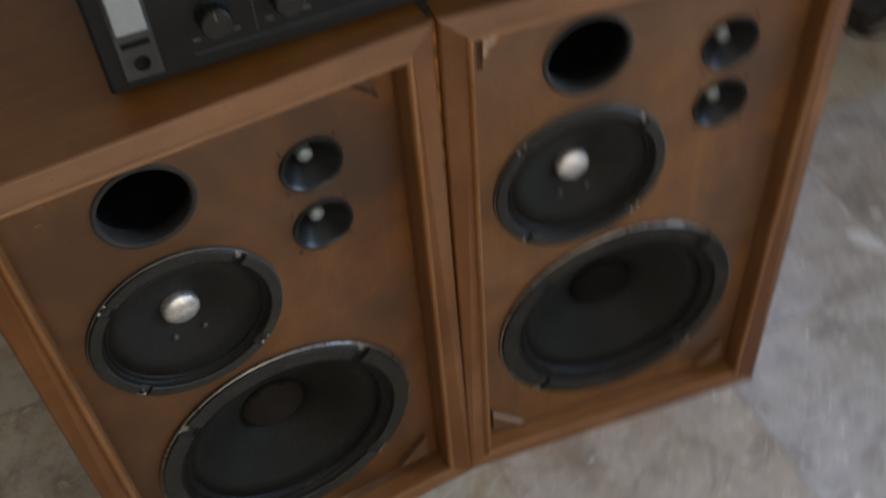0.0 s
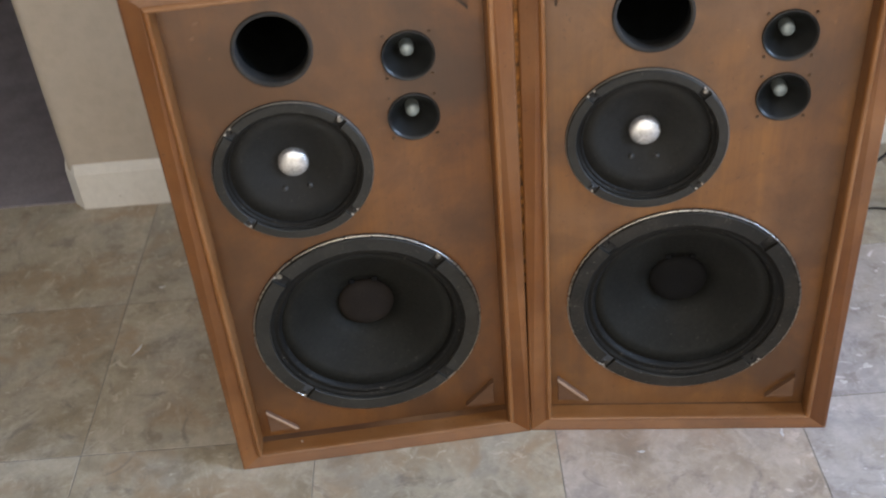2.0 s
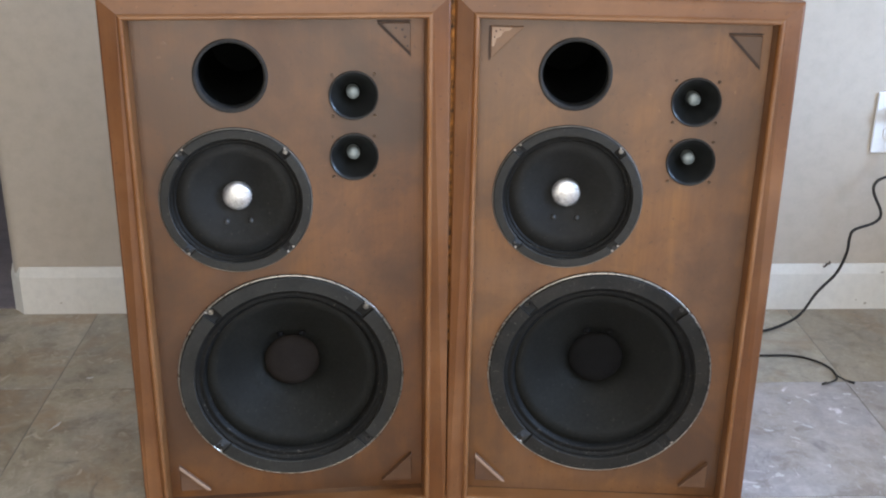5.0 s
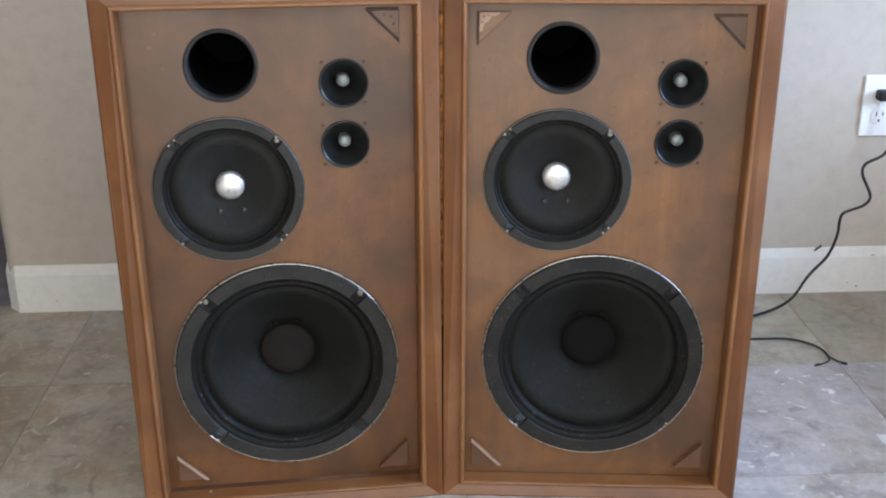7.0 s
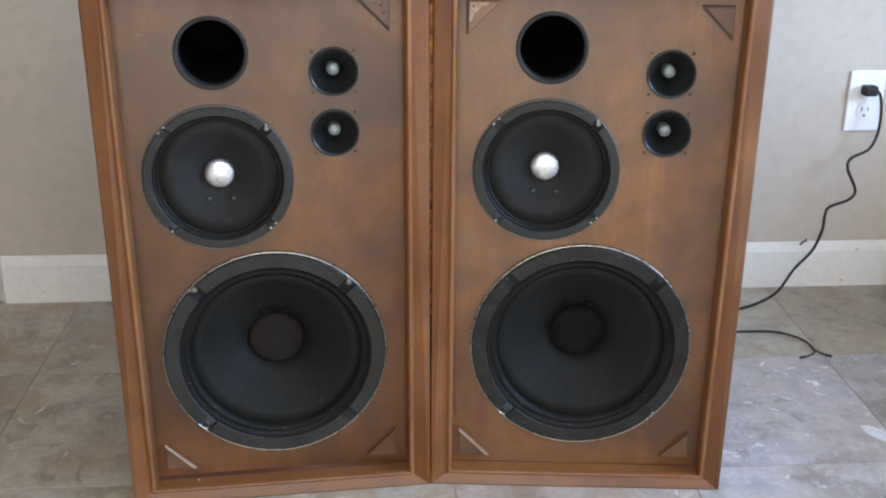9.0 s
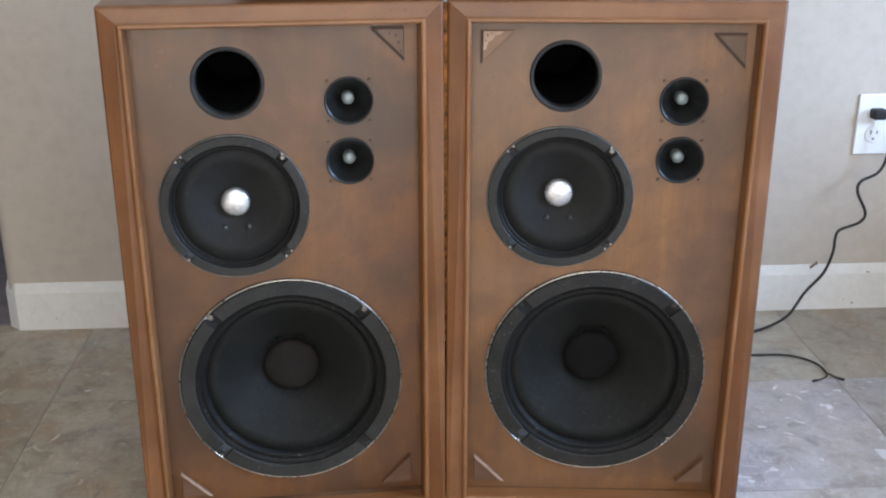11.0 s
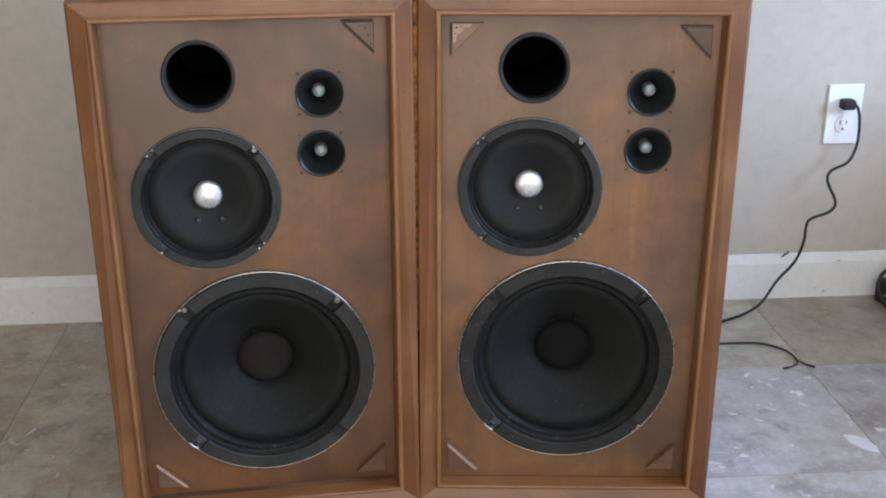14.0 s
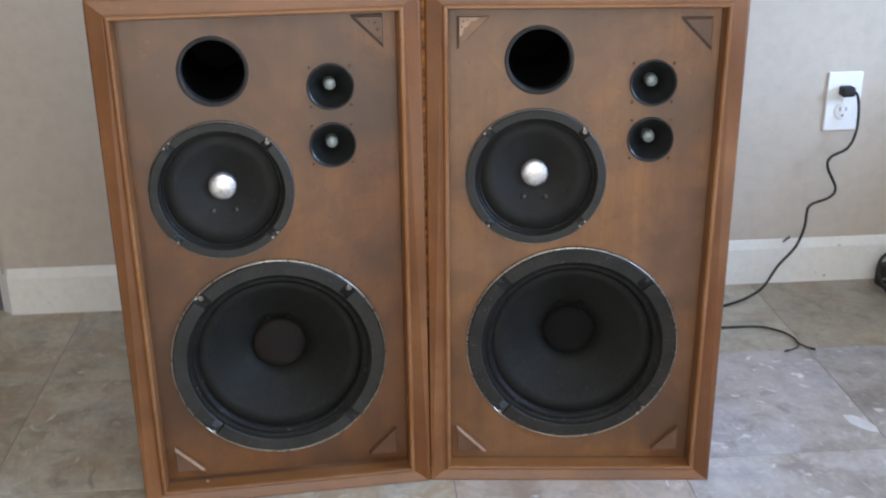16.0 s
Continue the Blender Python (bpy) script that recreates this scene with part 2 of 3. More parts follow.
M_edge = coated("dark_block_edge", (0.030, 0.016, 0.010), (0.055, 0.030, 0.018), 90, 0.7)
M_cloth = coated("brown_speckled_cloth", (0.005, 0.0035, 0.003), (0.50, 0.20, 0.045), 75, 0.9, bump_by=0.6)
M_scuff = coated("faint_scuff", (0.36, 0.32, 0.25), (0.48, 0.44, 0.37), 90, 0.6)
M_mark = coated("pale_scrape", (0.55, 0.54, 0.535), (0.66, 0.65, 0.645), 60, 0.7)
M_mark_pale = coated("dried_white_spill", (0.60, 0.59, 0.59), (0.70, 0.69, 0.69), 60, 0.7)
M_glue = coated("dried_glue", (0.125, 0.062, 0.030), (0.155, 0.082, 0.044), 90, 0.5)
M_wall = coated("beige_wall_paint", (0.475, 0.415, 0.340), (0.50, 0.44, 0.365), 2.5, 0.72, bump_by=0.25)
M_trim = coated("white_trim_paint", (0.74, 0.72, 0.665), (0.78, 0.76, 0.71), 6, 0.38, bump_by=0.05)
M_ceiling = coated("ceiling_paint", (0.78, 0.77, 0.74), (0.80, 0.79, 0.77), 3, 0.9, bump_by=0.3)
M_grout = coated("grey_grout", (0.20, 0.18, 0.155), (0.28, 0.255, 0.225), 30, 0.9, bump_by=0.4)
M_carpet = coated("grey_carpet", (0.20, 0.18, 0.20), (0.29, 0.26, 0.285), 9, 0.95, bump_by=1.0)
M_plate = coated("white_outlet_plastic", (0.80, 0.81, 0.82), (0.84, 0.85, 0.86), 20, 0.32)
M_slot = coated("socket_slot", (0.16, 0.14, 0.12), (0.22, 0.19, 0.16), 60, 0.6)
M_cord = coated("black_cord_rubber", (0.018, 0.016, 0.015), (0.032, 0.028, 0.026), 60, 0.6, spec=0.3)
M_amp = coated("black_amp_paint", (0.004, 0.0042, 0.0045), (0.008, 0.0083, 0.0088), 30, 0.55, spec=0.2)
M_amp_face = coated("black_brushed_face", (0.009, 0.0095, 0.0095), (0.011, 0.0115, 0.0118), 45, 0.5, 0.0, spec=0.18)
M_silver = coated("silver_grey_panel", (0.036, 0.036, 0.036), (0.055, 0.055, 0.055), 40, 0.5, 0.1, spec=0.25)
M_pale = coated("pale_grey_key", (0.24, 0.26, 0.26), (0.30, 0.32, 0.32), 50, 0.45)
M_white = coated("white_print", (0.09, 0.09, 0.09), (0.14, 0.14, 0.14), 50, 0.5)
M_tile = tile_material("tan_slate_tile", (1.17, 1.09, 0.94), 0.40, 0.75)
M_tile_grey = tile_material("grey_slate_tile", (1.20, 1.17, 1.24), 0.85, 0.15)
M_tile_brown = tile_material("brown_slate_tile", (0.95, 0.85, 0.71), 0.2, 0.7)
M_tile_pink = tile_material("pinkish_slate_tile", (1.22, 1.09, 1.02), 0.5, 0.5)
M_hook = coated("rusty_hook_steel", (0.07, 0.05, 0.035), (0.14, 0.10, 0.07), 90, 0.5, 0.6)
M_brass = coated("nickel_prong", (0.55, 0.53, 0.48), (0.7, 0.68, 0.62), 60, 0.3, 1.0)
M_glass = material("window_glass")[0]
gb = M_glass.node_tree.nodes["Principled BSDF"]
gb.inputs["Transmission Weight"].default_value, gb.inputs["Roughness"].default_value = 1.0, 0.0


# ---- building blocks ----
def mesh_of(name, bm, mat, smooth=False):
    bmesh.ops.recalc_face_normals(bm, faces=bm.faces[:])
    me = bpy.data.meshes.new(name)
    bm.to_mesh(me)
    bm.free()
    me.materials.append(mat)
    if smooth:
        me.polygons.foreach_set("use_smooth", [True] * len(me.polygons))
    return me


def part(name, bm, mat, parent=None, label="", smooth=False, m=None):
    ob = new(name, mesh_of(name, bm, mat, smooth))
    if parent:
        ob.parent = parent
    if m is not None:
        ob.matrix_basis = m
    return tagged(ob, label)


def thing(name, m, label, category, group="", kind=""):
    ob = new(name)
    ob.empty_display_size = 0.05
    ob.matrix_basis = m
    return tagged(ob, label, category, group, kind)


def box(x0, y0, z0, x1, y1, z1, bevel=0.0, segs=2, bm=None):
    own = bm is None
    b = bmesh.new() if own or bevel else bm
    bmesh.ops.create_cube(b, size=1, matrix=Matrix.Translation(((x0 + x1) / 2, (y0 + y1) / 2, (z0 + z1) / 2)) @ Matrix.Diagonal((x1 - x0, y1 - y0, z1 - z0, 1)))
    if bevel:
        bmesh.ops.bevel(b, geom=b.edges[:], offset=bevel, segments=segs, affect="EDGES", profile=0.5)
    if not own and bevel:
        me = bpy.data.meshes.new("tmp")
        b.to_mesh(me)
        b.free()
        bm.from_mesh(me)
        bpy.data.meshes.remove(me)
        return bm
    return b


def lathe(profile, segs=64, a0=0.0, a1=360.0, closed=True, m=None):
    """Turn (radius, depth) about the local y axis; depth runs along +y."""
    bm = bmesh.new()
    full = abs(a1 - a0) >= 360
    n = segs if full else segs + 1
    rings = []
    for i in range(n):
        a = radians(a0 + (a1 - a0) * i / segs)
        rings.append([bm.verts.new((r * math.cos(a), d, r * math.sin(a))) for r, d in profile])
    k = len(profile)
    for i in range(segs):
        p, q = rings[i], rings[(i + 1) % n]
        for j in range(k if closed else k - 1):
            bm.faces.new((p[j], p[(j + 1) % k], q[(j + 1) % k], q[j]))
    if not full and closed:
        bm.faces.new(rings[0])
        bm.faces.new(rings[-1])
    bmesh.ops.remove_doubles(bm, verts=bm.verts[:], dist=1e-6)
    if m is not None:
        bmesh.ops.transform(bm, matrix=m, verts=bm.verts[:])
    return bm


def tube(points, radius, segs=8, tips=True):
    """A round cord along smooth points."""
    pts = [Vector(p) for p in points]
    fine = []
    for i in range(len(pts) - 1):
        p0, p1, p2, p3 = pts[max(i - 1, 0)], pts[i], pts[i + 1], pts[min(i + 2, len(pts) - 1)]
        for s in range(8):
            u = s / 8
            fine.append(0.5 * ((2 * p1) + (p2 - p0) * u + (2 * p0 - 5 * p1 + 4 * p2 - p3) * u * u + (3 * p1 - p0 - 3 * p2 + p3) * u ** 3))
    fine.append(pts[-1])
    bm = bmesh.new()
    rings = []
    up = Vector((0.13, 0.27, 0.95))
    for i, c in enumerate(fine):
        d = (fine[min(i + 1, len(fine) - 1)] - fine[max(i - 1, 0)]).normalized()
        side = d.cross(up).normalized()
        nrm = side.cross(d)
        rings.append([bm.verts.new(c + radius * (math.cos(2 * math.pi * k / segs) * side + math.sin(2 * math.pi * k / segs) * nrm)) for k in range(segs)])
    for p, q in zip(rings, rings[1:]):
        for k in range(segs):
            bm.faces.new((p[k], p[(k + 1) % segs], q[(k + 1) % segs], q[k]))
    bm.faces.new(rings[0])
    bm.faces.new(rings[-1])
    return bm


def prism(points, y0, y1, bevel=0.0):
    """A flat polygon in x and z, given depth along y."""
    bm = bmesh.new()
    f = bm.faces.new([bm.verts.new((x, y0, z)) for x, z in points])
    r = bmesh.ops.extrude_face_region(bm, geom=[f])
    bmesh.ops.translate(bm, vec=(0, y1 - y0, 0), verts=[v for v in r["geom"] if isinstance(v, bmesh.types.BMVert)])
    if bevel:
        bmesh.ops.bevel(bm, geom=bm.edges[:], offset=bevel, segments=1, affect="EDGES")
    return bm


# ---- the room ----
WEST, NORTH, HIGH = -3.0, 0.677, 2.5
CORNER = -0.824  # the back wall ends here in a rounded corner

floor = tagged(part("floor", box(WEST - 0.1, SOUTH - 0.1, -0.12, EAST + 0.1, NORTH + 0.02, -0.0007), M_grout), "mottled grey and tan slate-look floor tiles with grey grout", "floor", kind="structure")
carpet = part("carpet_floor", box(WEST - 0.1, NORTH + 0.02, -0.12, EAST + 0.1, 3.3, 0.004), M_carpet)
tagged(carpet, "grey carpet in the next room behind the wall", "carpet", kind="structure")


def back_wall():
    bm = bmesh.new()
    r = 0.02
    outline = [(CORNER + r - r * math.sin(radians(a)), NORTH + r - r * math.cos(radians(a))) for a in range(0, 91, 15)]
    outline += [(CORNER, NORTH + 0.115), (EAST + 0.1, NORTH + 0.115), (EAST + 0.1, NORTH)]
    lo = [bm.verts.new((x, y, -0.004)) for x, y in outline]
    hi = [bm.verts.new((x, y, HIGH)) for x, y in outline]
    bm.faces.new(lo)
    bm.faces.new(hi)
    n = len(outline)
    for i in range(n):
        bm.faces.new((lo[i], lo[(i + 1) % n], hi[(i + 1) % n], hi[i]))
    return bm


tagged(part("wall_north", back_wall(), M_wall), "beige painted wall with rounded corner behind the speakers", "wall", kind="structure")
tagged(part("wall_west", box(WEST - 0.1, SOUTH - 0.1, -0.004, WEST, 3.3, HIGH), M_wall), "beige painted side wall", "wall", kind="structure")


def south_wall():
    bm = bmesh.new()
    y0, y1 = SOUTH - 0.12, SOUTH
    box(WEST, y0, -0.004, REAR_X0, y1, HIGH, bm=bm)
    box(REAR_X1, y0, -0.004, EAST + 0.1, y1, HIGH, bm=bm)
    box(REAR_X0, y0, REAR_Z1, REAR_X1, y1, HIGH, bm=bm)
    box(REAR_X0, y0, -0.004, REAR_X1, y1, REAR_Z0, bm=bm)
    return bm


tagged(part("wall_south", south_wall(), M_wall), "beige painted wall with a glass patio door", "wall", kind="structure")
rear = thing("window_2", pose(0, 0, 0), "white framed glass patio door that lets in daylight", "glass door", kind="structure")
for x0, x1, z0, z1 in ((REAR_X0, REAR_X1, REAR_Z0, REAR_Z0 + 0.05), (REAR_X0, REAR_X1, REAR_Z1 - 0.05, REAR_Z1), (REAR_X0, REAR_X0 + 0.05, REAR_Z0 + 0.05, REAR_Z1 - 0.05),
                       (REAR_X1 - 0.05, REAR_X1, REAR_Z0 + 0.05, REAR_Z1 - 0.05)):
    part("window_frame", box(x0, SOUTH - 0.1, z0, x1, SOUTH - 0.04, z1, 0.004), M_trim, rear)
rear_pane = part("pane", box(REAR_X0 + 0.05, SOUTH - 0.074, REAR_Z0 + 0.05, REAR_X1 - 0.05, SOUTH - 0.068, REAR_Z1 - 0.05), M_glass, rear)
rear_pane.visible_shadow = False
tagged(part("wall_far", box(WEST, 3.2, 0, EAST + 0.1, 3.3, HIGH), M_wall), "beige wall of the next room", "wall", kind="structure")
tagged(part("ceiling", box(WEST - 0.1, SOUTH - 0.1, HIGH, EAST + 0.12, 3.3, HIGH + 0.1), M_ceiling), "plain white ceiling", "ceiling", kind="structure")


def east_wall():
    bm = bmesh.new()
    x0, x1 = EAST, EAST + 0.12
    box(x0, SOUTH, -0.004, x1, WIN_Y0, HIGH, bm=bm)
    box(x0, WIN_Y1, -0.004, x1, NORTH, HIGH, bm=bm)
    box(x0, WIN_Y0, WIN_Z1, x1, WIN_Y1, HIGH, bm=bm)
    box(x0, WIN_Y0, -0.004, x1, WIN_Y1, WIN_Z0, bm=bm)
    return bm


tagged(part("wall_east", east_wall(), M_wall), "beige painted wall with a window", "wall", kind="structure")
tagged(part("wall_east_far", box(EAST, NORTH + 0.115, 0, EAST + 0.12, 3.2, HIGH), M_wall), "beige wall of the next room", "wall", kind="structure")
# unseen low wall, added to block window light from the lower right
tagged(part("wall_low", box(1.32, -0.40, -0.004, 1.42, NORTH, 0.55, 0.006), M_wall), "low beige wall added out of view to shade the floor and wall", "wall", kind="structure")
window = thing("window_1", pose(0, 0, 0), "white framed window letting in cool daylight", "window", kind="structure")
for y0, y1, z0, z1 in ((WIN_Y0, WIN_Y1, WIN_Z0, WIN_Z0 + 0.05), (WIN_Y0, WIN_Y1, WIN_Z1 - 0.05, WIN_Z1), (WIN_Y0, WIN_Y0 + 0.05, WIN_Z0 + 0.05, WIN_Z1 - 0.05),
                       (WIN_Y1 - 0.05, WIN_Y1, WIN_Z0 + 0.05, WIN_Z1 - 0.05)):
    part("window_frame", box(EAST + 0.04, y0, z0, EAST + 0.1, y1, z1, 0.004), M_trim, window)
pane = part("pane", box(EAST + 0.068, WIN_Y0 + 0.05, WIN_Z0 + 0.05, EAST + 0.074, WIN_Y1 - 0.05, WIN_Z1 - 0.05), M_glass, window)
pane.visible_shadow = False

# baseboard: ogee-topped board with a short angled piece round the corner
BASE_H, BASE_T = 0.098, 0.007
base_profile = [(0.0, 0.0), (BASE_T, 0.0), (BASE_T, BASE_H - 0.020), (BASE_T - 0.001, BASE_H - 0.016), (BASE_T - 0.0032, BASE_H - 0.005), (BASE_T - 0.0045, BASE_H), (0.0, BASE_H)]


def board_run(path, profile):
    """A moulding of the given section along a level path, thickness to the path's right."""
    bm = bmesh.new()
    pts = [Vector((x, y, 0)) for x, y in path]
    rings = []
    for i, p in enumerate(pts):
        dirs = [(b - a).normalized() for a, b in zip(pts[max(i - 1, 0):i + 1], pts[max(i - 1, 0) + 1:i + 2])]
        rights = [Vector((d.y, -d.x, 0)) for d in dirs]
        nrm = sum(rights, Vector()).normalized()
        k = 1 / max(0.2, nrm.dot(rights[0]))
        rings.append([bm.verts.new(p + nrm * (u * k) + Vector((0, 0, z))) for u, z in profile])
    n = len(profile)
    for a, b in zip(rings, rings[1:]):
        for j in range(n):
            bm.faces.new((a[j], a[(j + 1) % n], b[(j + 1) % n], b[j]))
    bm.faces.new(rings[0])
    bm.faces.new(rings[-1])
    return bm


baseboard = part("baseboard", board_run([(CORNER, NORTH + 0.113), (CORNER, NORTH + 0.02), (CORNER + 0.02, NORTH), (EAST, NORTH)], base_profile), M_trim)
tagged(baseboard, "white painted baseboard with a few scuffs along the wall", "baseboard", kind="structure")
for x, z, w, h in ((0.905, 0.080, 0.009, 0.003), (0.880, 0.012, 0.008, 0.004), (0.862, 0.020, 0.004, 0.002), (-0.734, 0.0235, 0.0035, 0.003)):
    part("scuff", prism([(x, z), (x + w * 0.6, z - h * 0.4), (x + w, z + h * 0.3), (x + w * 0.5, z + h)], NORTH - BASE_T - 0.0006, NORTH - BASE_T + 0.0004), M_scuff, baseboard, "faint brown scuff mark")

# ---- the loudspeakers ----
W, H, DEPTH, INSET, EDGE, SILL = 0.4076, 0.7226, 0.30, 0.0272, 0.003, 0.80


def frame_piece(side, bead):
    """One mitred length of the front frame: the sloped face, or the rounded bead inside it."""
    prof = [(0.0, 0.024), (0.0, 0.0085), (0.0012, 0.0066), (0.003, 0.0056), (0.0190, 0.0016), (0.0196, 0.0017), (0.0202, 0.0012), (0.0212, -0.0002),
            (0.0226, -0.0012), (0.0242, -0.0014), (0.0258, -0.0004), (0.0268, 0.0020), (INSET, 0.0050), (INSET, 0.024)]
    prof = [(0.0202, 0.024)] + prof[6:] if bead else prof[:7] + [(0.0202, 0.024)]
    bm = bmesh.new()
    ends = []

    def out(u):
        return u - EDGE * max(0.0, 1 - u / 0.0190)

    def low(u, y):
        """The bottom rail is planed flat: its outer edge stands further forward."""
        return y - 0.0115 * max(0.0, 1 - u / 0.0190) if y < 0.02 else y

    for e in (0, 1):
        ring = []
        for u, y in prof:
            if side in ("top", "bottom"):
                ring.append(bm.verts.new((out(u) if e == 0 else W - out(u), low(u, y) if side == "bottom" else y, H - u if side == "top" else u * SILL)))
            else:
                ring.append(bm.verts.new((out(u) if side == "left" else W - out(u), low(u, y) if e == 0 else y, u * SILL if e == 0 else H - u)))
        ends.append(ring)
    n = len(prof)
    for j in range(n):
        bm.faces.new((ends[0][j], ends[0][(j + 1) % n], ends[1][(j + 1) % n], ends[1][j]))
    bm.faces.new(ends[0])
    bm.faces.new(ends[1])
    return bm


def baffle_sheet(y, holes):
    bm = bmesh.new()
    edges = []

    def loop(points):
        vs = [bm.verts.new((x, y, z)) for x, z in points]
        edges.extend(bm.edges.new((a, b)) for a, b in zip(vs, vs[1:] + vs[:1]))

    i = INSET - 0.004
    loop([(i, i * SILL), (W - i, i * SILL), (W - i, H - i), (i, H - i)])
    for cx, cz, r in holes:
        loop([(cx + r * math.cos(2 * math.pi * k / 48), cz + r * math.sin(2 * math.pi * k / 48)) for k in range(48)])
    bmesh.ops.triangle_fill(bm, edges=edges, use_beauty=True)
    r = bmesh.ops.extrude_face_region(bm, geom=bm.faces[:])
    bmesh.ops.translate(bm, vec=(0, 0.018, 0), verts=[v for v in r["geom"] if isinstance(v, bmesh.types.BMVert)])
    return bm


def arc_pieces(name, parent, r0, r1, y0, y1, gap, mat, m, label=""):
    """Four gasket lengths with notches for the screws between them."""
    prof = [(r0, y1), (r0, y0 + 0.001), (r0 + 0.001, y0), (r1 - 0.001, y0), (r1, y0 + 0.001), (r1, y1)]
    for q in range(4):
        a = 45 + 90 * q
        part(name, lathe(prof, 22, a + gap, a + 90 - gap, m=m), mat, parent, label, smooth=False)


def screw(parent, x, y, z, r, mat, turn=0.0, label=""):
    bm = lathe([(0.0, -0.0016), (r * 0.7, -0.0014), (r, 0.0), (r, 0.003), (0.0, 0.003)], 14, closed=False)
    box(-r * 0.75, -0.0019, -r * 0.14, r * 0.75, -0.0012, r * 0.14, bm=bm)
    bmesh.ops.transform(bm, matrix=pose(x, y, z, 0, turn, 0), verts=bm.verts[:])
    return part("screw", bm, mat, parent, label)


def dome(radius, height, y_base, rings=9, flat=1.0):
    return [(radius * math.cos(radians(90 * i / rings)) ** flat, y_base - height * math.sin(radians(90 * i / rings))) for i in range(rings)] + [(0.0, y_base - height)]


def sized(x, y, z, k):
    """A pose that also sizes a driver across its face."""
    return pose(x, y, z) @ Matrix.Diagonal((k, 1, k, 1))


def woofer(sp, x, y, z, cap, worn):
    k = 0.998
    m = sized(x, y, z, k)
    d = part("woofer", lathe([(0.1528, 0.004), (0.1528, -0.0028), (0.1515, -0.0034), (0.1500, -0.0030), (0.132, -0.0020), (0.131, 0.010), (0.131, 0.02), (0.15, 0.02)], 96, m=m), M_basket, sp, "twelve inch woofer with dark paper cone", smooth=True)
    part("rim", lathe([(0.1531, -0.0028), (0.1526, -0.0044), (0.1514, -0.0048), (0.1506, -0.0042), (0.1504, -0.0028)], 96, m=m), M_rim, d, "thin bright metal rim", smooth=True)
    arc_pieces("gasket", d, 0.1305, 0.1500, -0.0075, -0.0019, 3.4, M_gasket if cap is M_cap_l else M_gasket_r, m, "grey card gasket length" if cap is M_cap_l else "dark worn gasket length")
    part("surround", lathe([(0.1335, 0.0010), (0.1322, -0.0018), (0.1300, -0.0028), (0.1272, -0.0012), (0.1252, 0.0010), (0.1230, 0.0004), (0.1205, -0.0002), (0.1182, 0.0012), (0.1166, 0.0046), (0.1150, 0.0066),
                            (0.1150, 0.0085), (0.1335, 0.006)], 96, m=m), M_surround, d, "black corrugated cloth surround", smooth=True)
    part("cone", lathe([(0.1170, 0.0060), (0.1000, 0.0150), (0.0780, 0.0275), (0.0560, 0.0410), (0.0380, 0.0530), (0.0380, 0.0545), (0.1170, 0.0080)], 96, m=m), M_cone, d, "dark paper cone", smooth=True)
    part("dust_cap", lathe(dome(0.0385, 0.0120, 0.0520), 64, closed=False, m=m), cap, d, "domed felt dust cap", smooth=True)
    for s in (-1, 1):
        part("lead_terminal", lathe(dome(0.0045, 0.004, 0.0), 12, closed=False, m=m @ pose(s * 0.0155, 0.0415, 0.046, 30)), M_dark, d, smooth=True)
    for q in range(4):
        a = radians(45 + 90 * q)
        screw(d, x + k * 0.1455 * math.cos(a), y - 0.0028, z + k * 0.1455 * math.sin(a), 0.0042, M_screw if q in worn and q < 2 else M_screw_dark, 40 * q, "worn bright screw" if q in worn and q < 2 else "dark screw")
        if q in worn:
            part("chipped_spot", lathe([(0.0, -0.0005), (0.0017, -0.0005), (0.0022, 0.001), (0.0, 0.001)], 7, m=pose(x + k * 0.1500 * math.cos(a + 0.03), y - 0.0034, z + k * 0.1500 * math.sin(a + 0.03))), M_chip, d, "chipped bare metal")
    return d


